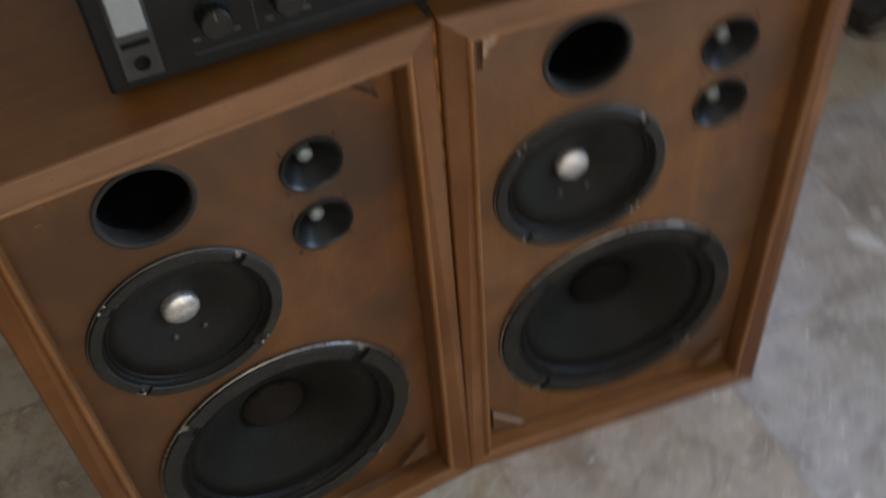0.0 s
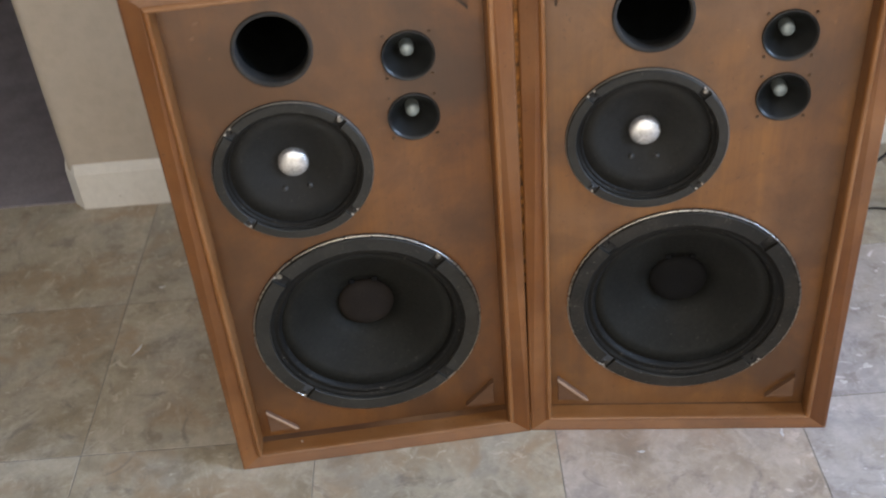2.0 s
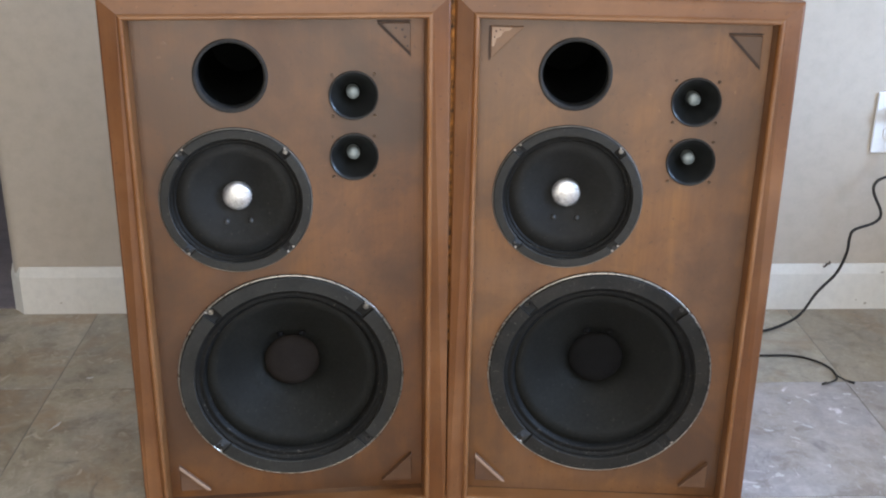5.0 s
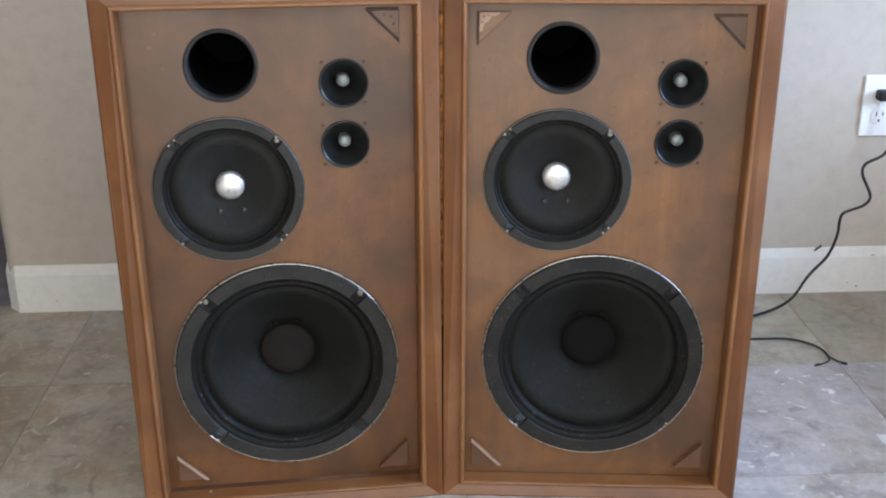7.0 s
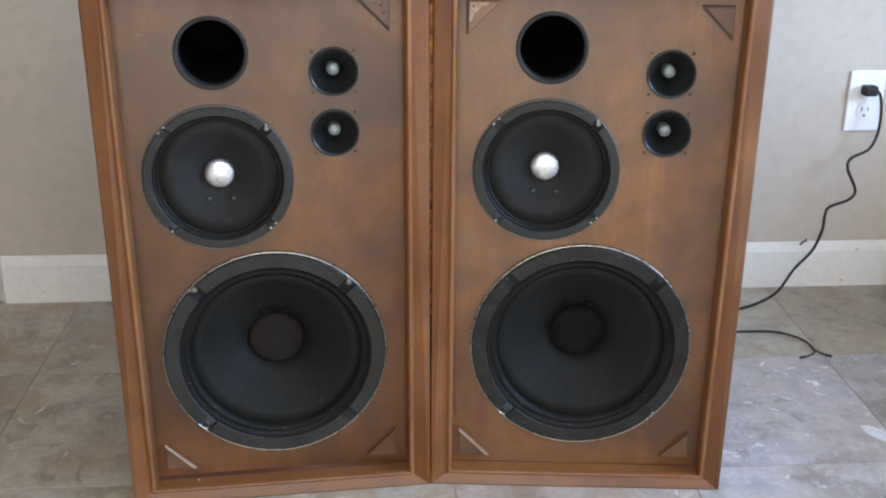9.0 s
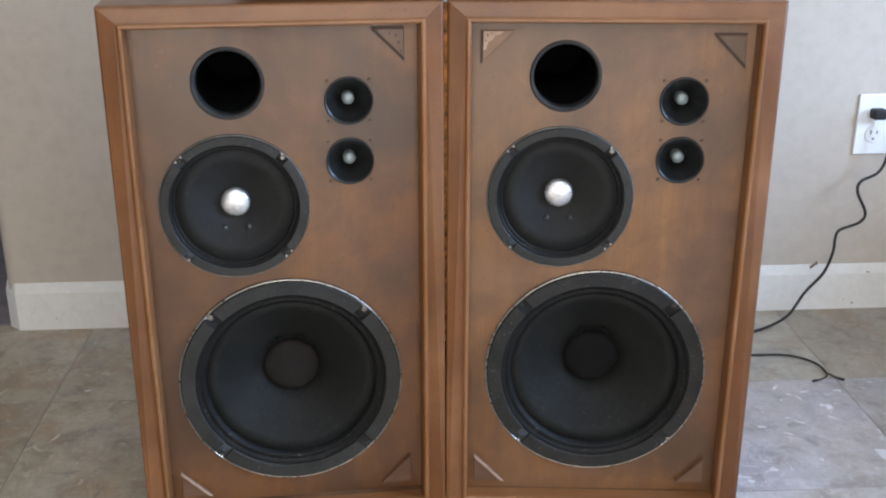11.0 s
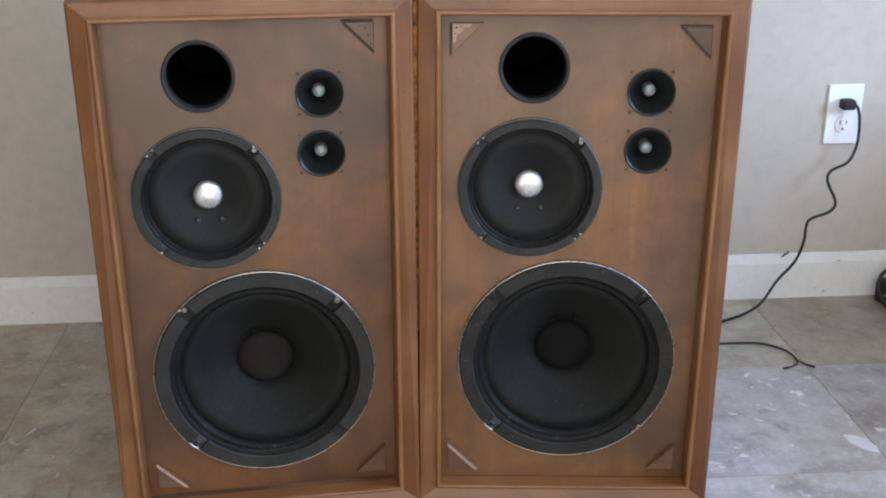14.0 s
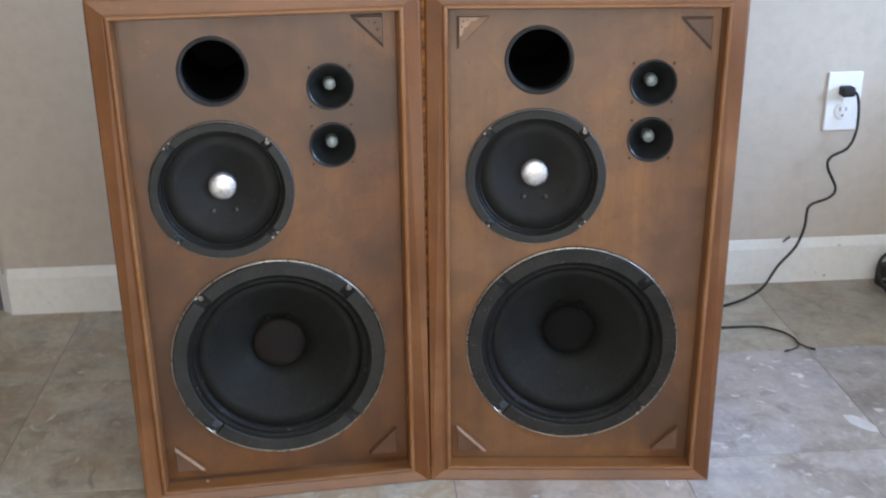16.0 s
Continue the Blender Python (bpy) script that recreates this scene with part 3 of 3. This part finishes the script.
def midrange(sp, x, y, z, worn):
    k = 0.940
    m = sized(x, y, z, k)
    d = part("midrange", lathe([(0.1030, 0.004), (0.1030, -0.0024), (0.1018, -0.0030), (0.1005, -0.0028), (0.0890, -0.0018), (0.0880, 0.012), (0.10, 0.012)], 80, m=m), M_basket, sp, "eight inch midrange driver with dark cone", smooth=True)
    part("rim", lathe([(0.1028, -0.0026), (0.1022, -0.0036), (0.1014, -0.0034), (0.1012, -0.0026)], 80, m=m), M_rim_dull, d, "thin dull metal rim", smooth=True)
    arc_pieces("gasket", d, 0.0885, 0.1008, -0.0060, -0.0017, 4.2, M_gasket, m, "grey card gasket length")
    part("surround", lathe([(0.0900, 0.0010), (0.0888, -0.0016), (0.0872, -0.0024), (0.0856, -0.0006), (0.0844, 0.0024), (0.0832, 0.0012), (0.0820, 0.0012), (0.0808, 0.0030), (0.0800, 0.0044), (0.0800, 0.006), (0.0900, 0.006)], 80, m=m), M_surround, d, "black ridged surround", smooth=True)
    part("cone", lathe([(0.0812, 0.0036), (0.0600, 0.0098), (0.0420, 0.0162), (0.0215, 0.0250), (0.0190, 0.0260), (0.0200, 0.0275), (0.0812, 0.0050)], 80, m=m), M_cone_mid, d, "dark grey paper cone", smooth=True)
    part("dust_cap", lathe([(0.0200, 0.0262), (0.0200, 0.0205)] + dome(0.0196, 0.0066, 0.0200), 64, closed=False, m=m), M_alu, d, "bright polished aluminium dome", smooth=True)
    for s in (-1, 1):
        part("lead_terminal", lathe(dome(0.0042, 0.0036, 0.0), 12, closed=False, m=m @ pose(s * 0.0165, 0.0182, -0.0355, -25)), M_terminal, d, smooth=True)
    for q in range(4):
        a = radians(45 + 90 * q)
        screw(d, x + k * 0.0970 * math.cos(a), y - 0.0026, z + k * 0.0970 * math.sin(a), 0.0034, M_screw if q == 0 else M_screw_dark, 25 * q, "worn bright screw" if q == 0 else "dark screw")
        if q in worn:
            for da in ((-0.055, 0.05) if q % 2 else (0.04,)):
                part("chipped_spot", lathe([(0.0, -0.0005), (0.0014, -0.0005), (0.0018, 0.001), (0.0, 0.001)], 7, m=pose(x + k * 0.1000 * math.cos(a + da), y - 0.0032, z + k * 0.1000 * math.sin(a + da))), M_chip, d, "chipped bare metal")
    return d


def tweeter(sp, x, y, z):
    m = sized(x, y, z, 0.885)
    d = part("tweeter", lathe([(0.0352, 0.003), (0.0352, -0.0022), (0.0345, -0.0032), (0.0330, -0.0030), (0.0300, 0.0010), (0.0240, 0.0090), (0.0180, 0.0170), (0.0130, 0.0240), (0.0100, 0.0300), (0.0, 0.0310), (0.0, 0.033), (0.033, 0.02)], 56, m=m), M_horn, sp, "small black horn tweeter", smooth=True)
    part("bullet", lathe([(0.0092, 0.0300), (0.0092, 0.0160)] + dome(0.0092, 0.0045, 0.0155, 6), 32, closed=False, m=m), M_bullet, d, "dull aluminium bullet", smooth=True)
    for sx, sz in ((-1, -1), (-1, 1), (1, -1), (1, 1)):
        screw(d, x + sx * 0.0262, y - 0.0002, z + sz * 0.0262, 0.0022, M_screw_brown, 20, "small brown screw")
    return d


def corner_block(sp, name, x, z, sx, sz, leg, y, thick, mat, label, lip=None):
    """A triangular glue block on the baffle; its right angle at x, z."""
    b = part(name, prism([(x, z), (x + sx * leg, z), (x, z + sz * leg)], y - thick, y + 0.001, 0.0006), mat, sp, label)
    if lip:
        o = 0.0032
        h = leg + 0.001
        if lip is M_edge:
            part("edge_strip", prism([(x + sx * h, z + 0.001), (x + sx * h, z - sz * 0.003), (x, z - sz * 0.003), (x, z + 0.001)], y - 0.0012, y + 0.0004), lip, b, "dark edge of the block")
        # strip on the slanted edge; the pale one paints light falling on it
        part("edge_strip", prism([(x + sx * h, z), (x + sx * (h - o * 1.5), z), (x, z + sz * (h - o * 1.5)), (x, z + sz * h)], y - thick - 0.0016, y - thick + 0.0004), lip, b, "pale strip for the lit slanted edge" if lip is M_raw else "dark edge of the block")
    return b


def speaker(m, label, at, y, cap, wf_worn, mid_worn, board):
    sp = thing("speaker", m, label, "speaker", "pair of vintage loudspeakers")
    for side in ("top", "bottom", "left", "right"):
        across = side in ("top", "bottom")
        length = part("frame_" + side, frame_piece(side, False), M_rail if across else M_stile, sp)
        part("bead", frame_piece(side, True), M_bead_rail if across else M_bead_stile, length, "rubbed lighter wooden bead")
    t = 0.018
    part("top_panel", box(-EDGE, 0.024, H - t, W + EDGE, DEPTH, H), M_panel, sp)
    part("bottom_panel", box(-EDGE, 0.024, 0, W + EDGE, DEPTH, t, 0.0012, 1), M_panel, sp)
    part("side_panel", box(-EDGE, 0.024, t, t, DEPTH, H - t, 0.0008, 1), M_side, sp)
    part("side_panel", box(W - t, 0.024, t, W + EDGE, DEPTH, H - t, 0.0008, 1), M_side, sp)
    part("back_panel", box(t, DEPTH - 0.015, t, W - t, DEPTH - 0.002, H - t), M_baffle, sp)
    px, pz = at["port"]
    holes = [(px, pz, 0.0435)] + [(*at[k], 0.0300) for k in ("tw1", "tw2")] + [(*at["mid"], 0.090), (*at["wf"], 0.145)]
    part("baffle", baffle_sheet(y, holes), board, sp, "recessed worn brown plywood baffle")
    # recess walls between the lip and the baffle
    i = INSET
    for x0, z0, x1, z1, mt in ((t, t, i, H - t, M_stile), (W - i, t, W - t, H - t, M_stile), (i, t, W - i, i * SILL, M_ledge), (i, H - i, W - i, H - t, M_rail)):
        part("recess_strip", box(x0, 0.0242, z0, x1, y + 0.002, z1), mt, sp)
    port = part("port", lathe([(0.0490, 0.004), (0.0490, -0.0012), (0.0482, -0.0020), (0.0440, -0.0016), (0.0434, 0.0), (0.0434, 0.02), (0.0490, 0.02)], 64, m=sized(px + 0.0018, y, pz - 0.0005, 0.935)), M_port, sp, "grey cardboard bass port tube", smooth=True)
    # closed tube, coloured near black for the shade inside the port
    part("port_bore", lathe([(0.0436, 0.004), (0.0436, 0.22), (0.0, 0.22), (0.0, 0.223), (0.046, 0.223), (0.046, 0.02)], 56, closed=False, m=sized(px + 0.0018, y, pz - 0.0005, 0.935)), M_bore, port, "bore of the port with its shade in the colour", smooth=False)
    tweeter(sp, at["tw1"][0], y, at["tw1"][1])
    tweeter(sp, at["tw2"][0], y, at["tw2"][1])
    midrange(sp, *((at["mid"][0], y, at["mid"][1])), mid_worn)
    woofer(sp, at["wf"][0], y, at["wf"][1], cap, wf_worn)
    return sp


AT_R = {"port": (0.1448, 0.6263), "tw1": (0.2977, 0.5947), "tw2": (0.2983, 0.5175), "mid": (0.1453, 0.4647), "wf": (0.2029, 0.2108)}
AT_L = {"port": (0.1408, 0.6227), "tw1": (0.2925, 0.5958), "tw2": (0.2919, 0.5166), "mid": (0.1410, 0.4610), "wf": (0.2014, 0.2054)}
Y_R, Y_L = 0.0270, 0.0348
right = speaker(pose(-0.0010, 0, 0.0004, 0, 0.12, -5.37), "walnut veneer loudspeaker without grille, black dust cap, on the tile floor", AT_R, Y_R, M_cap_r, (2, 3), (0, 1, 2, 3), M_baffle_pale)
left = speaker(pose(-0.4146, -0.0316, -0.0001, 0, -0.05, 4.32), "walnut veneer loudspeaker without grille, brownish dust cap, carrying an amplifier", AT_L, Y_L, M_cap_l, (0, 1, 2), (0, 1, 2, 3), M_baffle)

part("cloth_strip", box(W + EDGE - 0.0008, 0.0120, 0.262, W + EDGE + 0.0085, 0.020, H - 0.004, 0.0008, 1), M_cloth, left, "dark brown speckled cloth strip in the gap")
# near-black strip stands in for the shade deep between the cabinets
part("backing_strip", box(W + EDGE - 0.0008, 0.026, 0.004, W + EDGE + 0.0085, 0.032, H - 0.02, 0.0006, 1), M_dark, left, "dark strip added for the shade in the gap")
C_IN = 0.041
corner_block(right, "corner_block", C_IN - 0.004, C_IN - 0.004, 1, 1, 0.042, Y_R, 0.008, M_block, "brown wooden corner block", M_raw)
corner_block(right, "corner_block", W - C_IN - 0.002, C_IN - 0.002, -1, 1, 0.038, Y_R, 0.008, M_block, "brown wooden corner block")
corner_block(right, "corner_block", W - C_IN + 0.003, H - C_IN - 0.003, -1, -1, 0.040, Y_R, 0.002, M_baffle_pale, "brown wooden corner block", M_edge)
tl = corner_block(right, "corner_block", C_IN, H - C_IN + 0.002, 1, -1, 0.040, Y_R, 0.003, M_baffle_pale, "broken corner block showing pale wood")
zt = H - C_IN + 0.002
part("edge_strip", prism([(C_IN - 0.0032, zt), (C_IN - 0.0004, zt), (C_IN - 0.0002, zt - 0.018), (C_IN - 0.0010, zt - 0.024), (C_IN - 0.0002, zt - 0.042), (C_IN - 0.0030, zt - 0.042)], Y_R - 0.0012, Y_R + 0.0004), M_edge, tl, "dark edge of the block")
part("broken_patch", prism([(C_IN + 0.001, zt - 0.001), (C_IN + 0.026, zt - 0.001), (C_IN + 0.022, zt - 0.005), (C_IN + 0.016, zt - 0.006), (C_IN + 0.011, zt - 0.013), (C_IN + 0.007, zt - 0.014), (C_IN + 0.004, zt - 0.024), (C_IN + 0.001, zt - 0.025)], Y_R - 0.0046, Y_R - 0.0026), M_raw, tl, "pale broken wood")
for hx, hz, hr in ((0.006, 0.006, 0.0013), (0.011, 0.004, 0.0010), (0.004, 0.013, 0.0011)):
    part("nail_hole", lathe([(0.0, -0.0004), (hr, -0.0004), (hr, 0.0006), (0.0, 0.0006)], 8, m=pose(C_IN + hx, Y_R - 0.0046, zt - hz)), M_edge, tl, "dark nail hole")
corner_block(left, "corner_block", C_IN, C_IN - 0.006, 1, 1, 0.040, Y_L, 0.006, M_block, "brown wooden corner block", M_raw)
corner_block(left, "corner_block", W - C_IN - 0.002, C_IN - 0.006, -1, 1, 0.042, Y_L, 0.008, M_block, "brown wooden corner block")
tr = corner_block(left, "corner_block", W - C_IN - 0.003, H - C_IN + 0.004, -1, -1, 0.040, Y_L, 0.003, M_baffle, "brown wooden corner block", M_edge)
for hx, hz, hr in ((0.010, 0.008, 0.0016), (0.018, 0.006, 0.0013), (0.007, 0.017, 0.0018), (0.004, 0.028, 0.0012)):
    part("nail_hole", lathe([(0.0, -0.0004), (hr, -0.0004), (hr, 0.0006), (0.0, 0.0006)], 8, m=pose(W - C_IN - 0.003 - hx, Y_L - 0.0030, H - C_IN + 0.004 - hz)), M_edge, tr, "dark nail hole")

# old glue marks and small chips
for gx, gz, gw, gh in ((0.062, H - 0.060, 0.007, 0.003), (0.056, H - 0.077, 0.006, 0.003)):
    part("glue_mark", prism([(gx, gz), (gx + gw * 0.5, gz - gh * 0.5), (gx + gw, gz), (gx + gw * 0.8, gz + gh), (gx + gw * 0.2, gz + gh * 0.7)], Y_L - 0.0003, Y_L + 0.0004), M_glue, left, "old glue mark")
part("chip", lathe([(0.0, -0.0006), (0.0016, -0.0006), (0.002, 0.001), (0.0, 0.001)], 6, m=pose(0.084, 0.012, 0.0265, -90)), M_raw, left, "small pale chip")

# ---- the amplifier across both speakers ----
AX, AY, AZ, AW, AD, AH = -0.268, 0.022, H, 0.455, 0.32, 0.135
amp = thing("amplifier", pose(AX, AY, AZ), "black stereo amplifier with knobs, lying across both speakers", "amplifier")
part("chassis", box(0.004, 0.012, 0.016, AW - 0.004, AD, AH, 0.003), M_amp, amp)
face = part("faceplate", box(0, 0, 0.0125, AW, 0.012, AH + 0.002, 0.003), M_amp_face, amp, "black faceplate")
for fx in (0.055, AW - 0.055):
    for fy in (0.05, AD - 0.05):
        part("foot", lathe([(0.0, 0.0), (0.019, 0.0), (0.021, 0.004), (0.021, 0.017), (0.0, 0.017)], 24, m=pose(fx, fy, 0, 90)), M_amp, amp)
panel = part("side_strip", box(0.014, -0.0015, 0.022, 0.044, 0.004, AH - 0.012, 0.001), M_silver, face, "silver grey strip with power key")
part("power_key", box(0.017, -0.005, 0.066, 0.041, 0.002, 0.104, 0.001), M_pale, panel)
part("slot", box(0.018, -0.0025, 0.052, 0.040, 0.002, 0.057, 0.0004), M_dark, panel)
part("headphone_jack", lathe([(0.0, -0.0020), (0.0044, -0.0020), (0.0047, -0.0035), (0.0062, -0.0035), (0.0066, 0.002), (0.0, 0.002)], 24, m=pose(0.030, 0, 0.036)), M_dark, panel, smooth=True)
part("groove_line", box(0.070, -0.0008, 0.0275, AW - 0.02, 0.002, 0.0287), M_silver, face, "thin silver line")
part("divider_line", box(0.1215, -0.0006, 0.034, 0.1225, 0.002, 0.118), M_silver, face, "thin silver line")


def knob(x, z, r):
    prof = [(0.0, -0.017), (r * 0.82, -0.017), (r * 0.9, -0.0155), (r * 0.92, -0.004), (r, -0.002), (r, 0.002), (0.0, 0.002)]
    k = part("knob", lathe(prof, 36, closed=False, m=pose(x, 0, z)), M_horn, face, "black ribbed rotary knob")
    part("pointer", box(x - 0.0006, -0.0176, z + r * 0.3, x + 0.0006, -0.0165, z + r * 0.8), M_white, k)
    for a in range(0, 360, 20):
        part("rib", box(-0.0006, -0.0155, r * 0.86, 0.0006, -0.004, r * 0.96, bm=None), M_horn, k, m=pose(x, 0, z, 0, a, 0))
    return k


for kx in (0.090, 0.148):
    knob(kx, 0.060, 0.0135)
knob(0.395, 0.075, 0.026)
for kx, kz in ((0.074, 0.040), (0.106, 0.040), (0.133, 0.040), (0.164, 0.040)):
    part("legend_bar", box(kx - 0.003, -0.0005, kz, kx + 0.003, 0.002, kz + 0.0013), M_white, face, "small pale print")
for kx in (0.190, 0.203):
    for kz in (0.040, 0.052, 0.064):
        part("push_button", box(kx, -0.004, kz, kx + 0.010, 0.002, kz + 0.006, 0.0008), M_horn, face)
for kx in (0.222, 0.262, 0.302):
    part("wide_key", box(kx, -0.004, 0.036, kx + 0.036, 0.002, 0.066, 0.0008), M_pale, face, "pale grey wide key")

# ---- wall outlet and cords ----
OX, OZ = 0.879, 0.3905
outlet = thing("wall_outlet", pose(OX, NORTH, OZ), "white duplex wall outlet with a black plug in it", "outlet")
part("cover_plate", box(-0.0355, -0.006, -0.060, 0.0355, 0, 0.060, 0.0028, 3), M_plate, outlet)
for sz in (-1, 1):
    rc = part("socket", lathe([(0.0, -0.0085), (0.0160, -0.0085), (0.0168, -0.0078), (0.0168, -0.004), (0.0, -0.004)], 40, closed=False, m=pose(0, 0, sz * 0.0195)), M_plate, outlet, smooth=False)
    for sx, h in ((-0.0062, 0.0085), (0.0062, 0.0068)):
        part("slot", box(sx - 0.0013, -0.0089, sz * 0.0195 + 0.0045 - h / 2, sx + 0.0013, -0.006, sz * 0.0195 + 0.0045 + h / 2), M_slot, rc)
    part("earth_hole", lathe([(0.0, -0.0089), (0.0026, -0.0089), (0.0026, -0.006), (0.0, -0.006)], 16, m=pose(0, 0, sz * 0.0195 - 0.0085)), M_slot, rc)
screw(outlet, 0, -0.0062, 0, 0.003, M_plate)

cord = thing("power_cable", pose(0.006, 0, -0.002), "black power cord hanging from the outlet to the floor", "power cord")
plug = part("plug", box(0.8575, NORTH - 0.034, 0.407, 0.8845, NORTH - 0.0091, 0.427, 0.005, 3), M_cord, cord, "black angled plug")
part("cable", tube([(0.879, NORTH - 0.026, 0.419), (0.8890, NORTH - 0.030, 0.410), (0.8930, NORTH - 0.036, 0.380), (0.8900, NORTH - 0.042, 0.338), (0.8730, NORTH - 0.050, 0.308), (0.8385, NORTH - 0.055, 0.292), (0.8350, NORTH - 0.055, 0.270), (0.8560, NORTH - 0.055, 0.228),
                    (0.8460, NORTH - 0.056, 0.208), (0.8080, NORTH - 0.058, 0.194), (0.8010, NORTH - 0.058, 0.176), (0.8010, NORTH - 0.056, 0.146), (0.7880, NORTH - 0.054, 0.102), (0.7530, NORTH - 0.058, 0.062), (0.7220, NORTH - 0.070, 0.022), (0.6850, NORTH - 0.086, 0.007),
                    (0.6300, NORTH - 0.116, 0.0056), (0.5400, NORTH - 0.15, 0.0056), (0.3000, NORTH - 0.20, 0.0056)], 0.0029), M_cord, cord)

lead = thing("speaker_wire", pose(0.001, 0.005, 0), "thin dark speaker wire with two split ends on the floor", "wire")
part("cable", tube([(0.40, 0.45, 0.003), (0.50, 0.462, 0.003), (0.593, 0.456, 0.003), (0.660, 0.453, 0.0032), (0.695, 0.430, 0.004), (0.711, 0.402, 0.004), (0.713, 0.377, 0.003)], 0.0021), M_cord, lead)
part("split_end", tube([(0.713, 0.378, 0.003), (0.707, 0.360, 0.004), (0.690, 0.350, 0.003), (0.678, 0.346, 0.0022)], 0.0014), M_cord, lead)
part("split_end", tube([(0.713, 0.378, 0.003), (0.719, 0.360, 0.004), (0.733, 0.349, 0.0022)], 0.0014), M_cord, lead)

for tip in (((0.6845, 0.3485, 0.003), (0.676, 0.3455, 0.0026)), ((0.726, 0.354, 0.003), (0.735, 0.3475, 0.0026))):
    part("tip", tube(tip, 0.0022), M_cord, lead, "dark insulated tip")

hook = thing("cable_hook", pose(0.791, NORTH - 0.007, BASE_H), "small dark metal hook on the baseboard", "hook")
part("shank", tube([(0.0, 0.002, -0.002), (0.0, -0.004, 0.003), (-0.004, -0.010, 0.002), (-0.010, -0.014, 0.001)], 0.0017), M_hook, hook)
part("bend", tube([(0.0, -0.002, 0.003), (0.005, -0.005, 0.004), (0.004, -0.006, 0.010)], 0.0016), M_hook, hook)

adapter = thing("power_adapter", pose(1.024, 0.612, 0, 0, 0, 12), "black power adapter with bare prongs lying on the floor", "power adapter")
part("housing", box(-0.036, -0.115, 0.0, 0.06, 0.04, 0.050, 0.007, 3), M_cord, adapter)
for pz in (0.018, 0.032):
    part("prong", box(-0.053, -0.014, pz - 0.0012, -0.035, -0.007, pz + 0.0012, 0.0004), M_brass, adapter, "bare metal prong")
part("cable", tube([(0.03, 0.03, 0.045), (0.0, 0.035, 0.070), (-0.04, 0.02, 0.062), (-0.055, 0.0, 0.035), (-0.054, -0.04, 0.010), (-0.045, -0.10, 0.004), (0.0, -0.135, 0.004), (0.09, -0.12, 0.004), (0.12, -0.05, 0.004), (0.18, 0.0, 0.004)], 0.0036), M_cord, adapter)

# ---- floor tiles ----
PITCH, JOINT = 0.347, 0.0017


def tile_mesh(mat):
    return mesh_of("tile", box(-PITCH / 2 + JOINT / 2, -PITCH / 2 + JOINT / 2, -0.0085, PITCH / 2 - JOINT / 2, PITCH / 2 - JOINT / 2, 0.0, 0.0005, 1), mat)


tan_tile, grey_tile, brown_tile, pink_tile = (tile_mesh(mat) for mat in (M_tile, M_tile_grey, M_tile_brown, M_tile_pink))
laid = {(2, 1): brown_tile, (1, 1): tan_tile, (1, 0): grey_tile, (2, 0): grey_tile, (0, -1): pink_tile, (1, -1): grey_tile}
cols = range(-9, 7)
lines = range(-6, 2)
for i in cols:
    for j in lines:
        x, y = 0.03 + (i + 0.5) * PITCH, 0.017 + (j + 0.5) * PITCH
        t = new("tile", laid.get((i, j)) or (tan_tile if i < 0 else random.choice((grey_tile, tan_tile, pink_tile))))
        t.parent = floor
        t.location = (x, y, 0)
        t.rotation_euler = (0, 0, random.choice((0, 1, 2, 3)) * math.pi / 2)

# pale scrapes and dried spots on the tiles
for mx, my, mw, mh, turn in ((0.7056, 0.0934, 0.031, 0.0145, -62), (0.7088, 0.3183, 0.010, 0.006, 10), (0.602, 0.213, 0.012, 0.004, -30), (0.585, 0.228, 0.006, 0.003, 20), (0.532, 0.202, 0.013, 0.004, 0),
                             (0.568, 0.1775, 0.010, 0.004, -30), (0.592, 0.096, 0.005, 0.006, 40), (0.506, 0.073, 0.013, 0.006, 5), (0.662, 0.224, 0.015, 0.004, -35), (0.630, 0.2965, 0.014, 0.003, -60),
                             (0.462, 0.044, 0.009, 0.005, 0), (-0.6233, 0.2402, 0.024, 0.003, 62), (-0.6106, 0.4032, 0.009, 0.004, 30), (0.145, -0.060, 0.008, 0.003, -20), (0.345, -0.045, 0.004, 0.011, 0)):
    bm = bmesh.new()
    top, low = [], []
    size, lobe, ragged = (0.95 if mw > 0.03 else 0.6), random.uniform(0, 6), (0.12 if mw > 0.03 else 1.0)
    for k in range(22):
        a = 2 * math.pi * k / 22
        r = size * (1 + ragged * (0.30 * math.sin(2 * a + lobe) + 0.26 * math.sin(3 * a + 2 * lobe) + 0.2 * math.sin(5 * a + 3 * lobe))) + random.uniform(-0.08, 0.08)
        top.append(bm.verts.new((mw * r * math.cos(a), mh * r * math.sin(a), 0.0005)))
        low.append(bm.verts.new((mw * r * 1.06 * math.cos(a), mh * r * 1.06 * math.sin(a), -0.0003)))
    bm.faces.new(top)
    for k in range(22):
        bm.faces.new((low[k], low[(k + 1) % 22], top[(k + 1) % 22], top[k]))
    part("scrape_mark", bm, M_mark_pale if mw > 0.03 else M_mark, floor, "pale scrape on the tile", m=pose(mx, my, 0, 0, 0, turn))
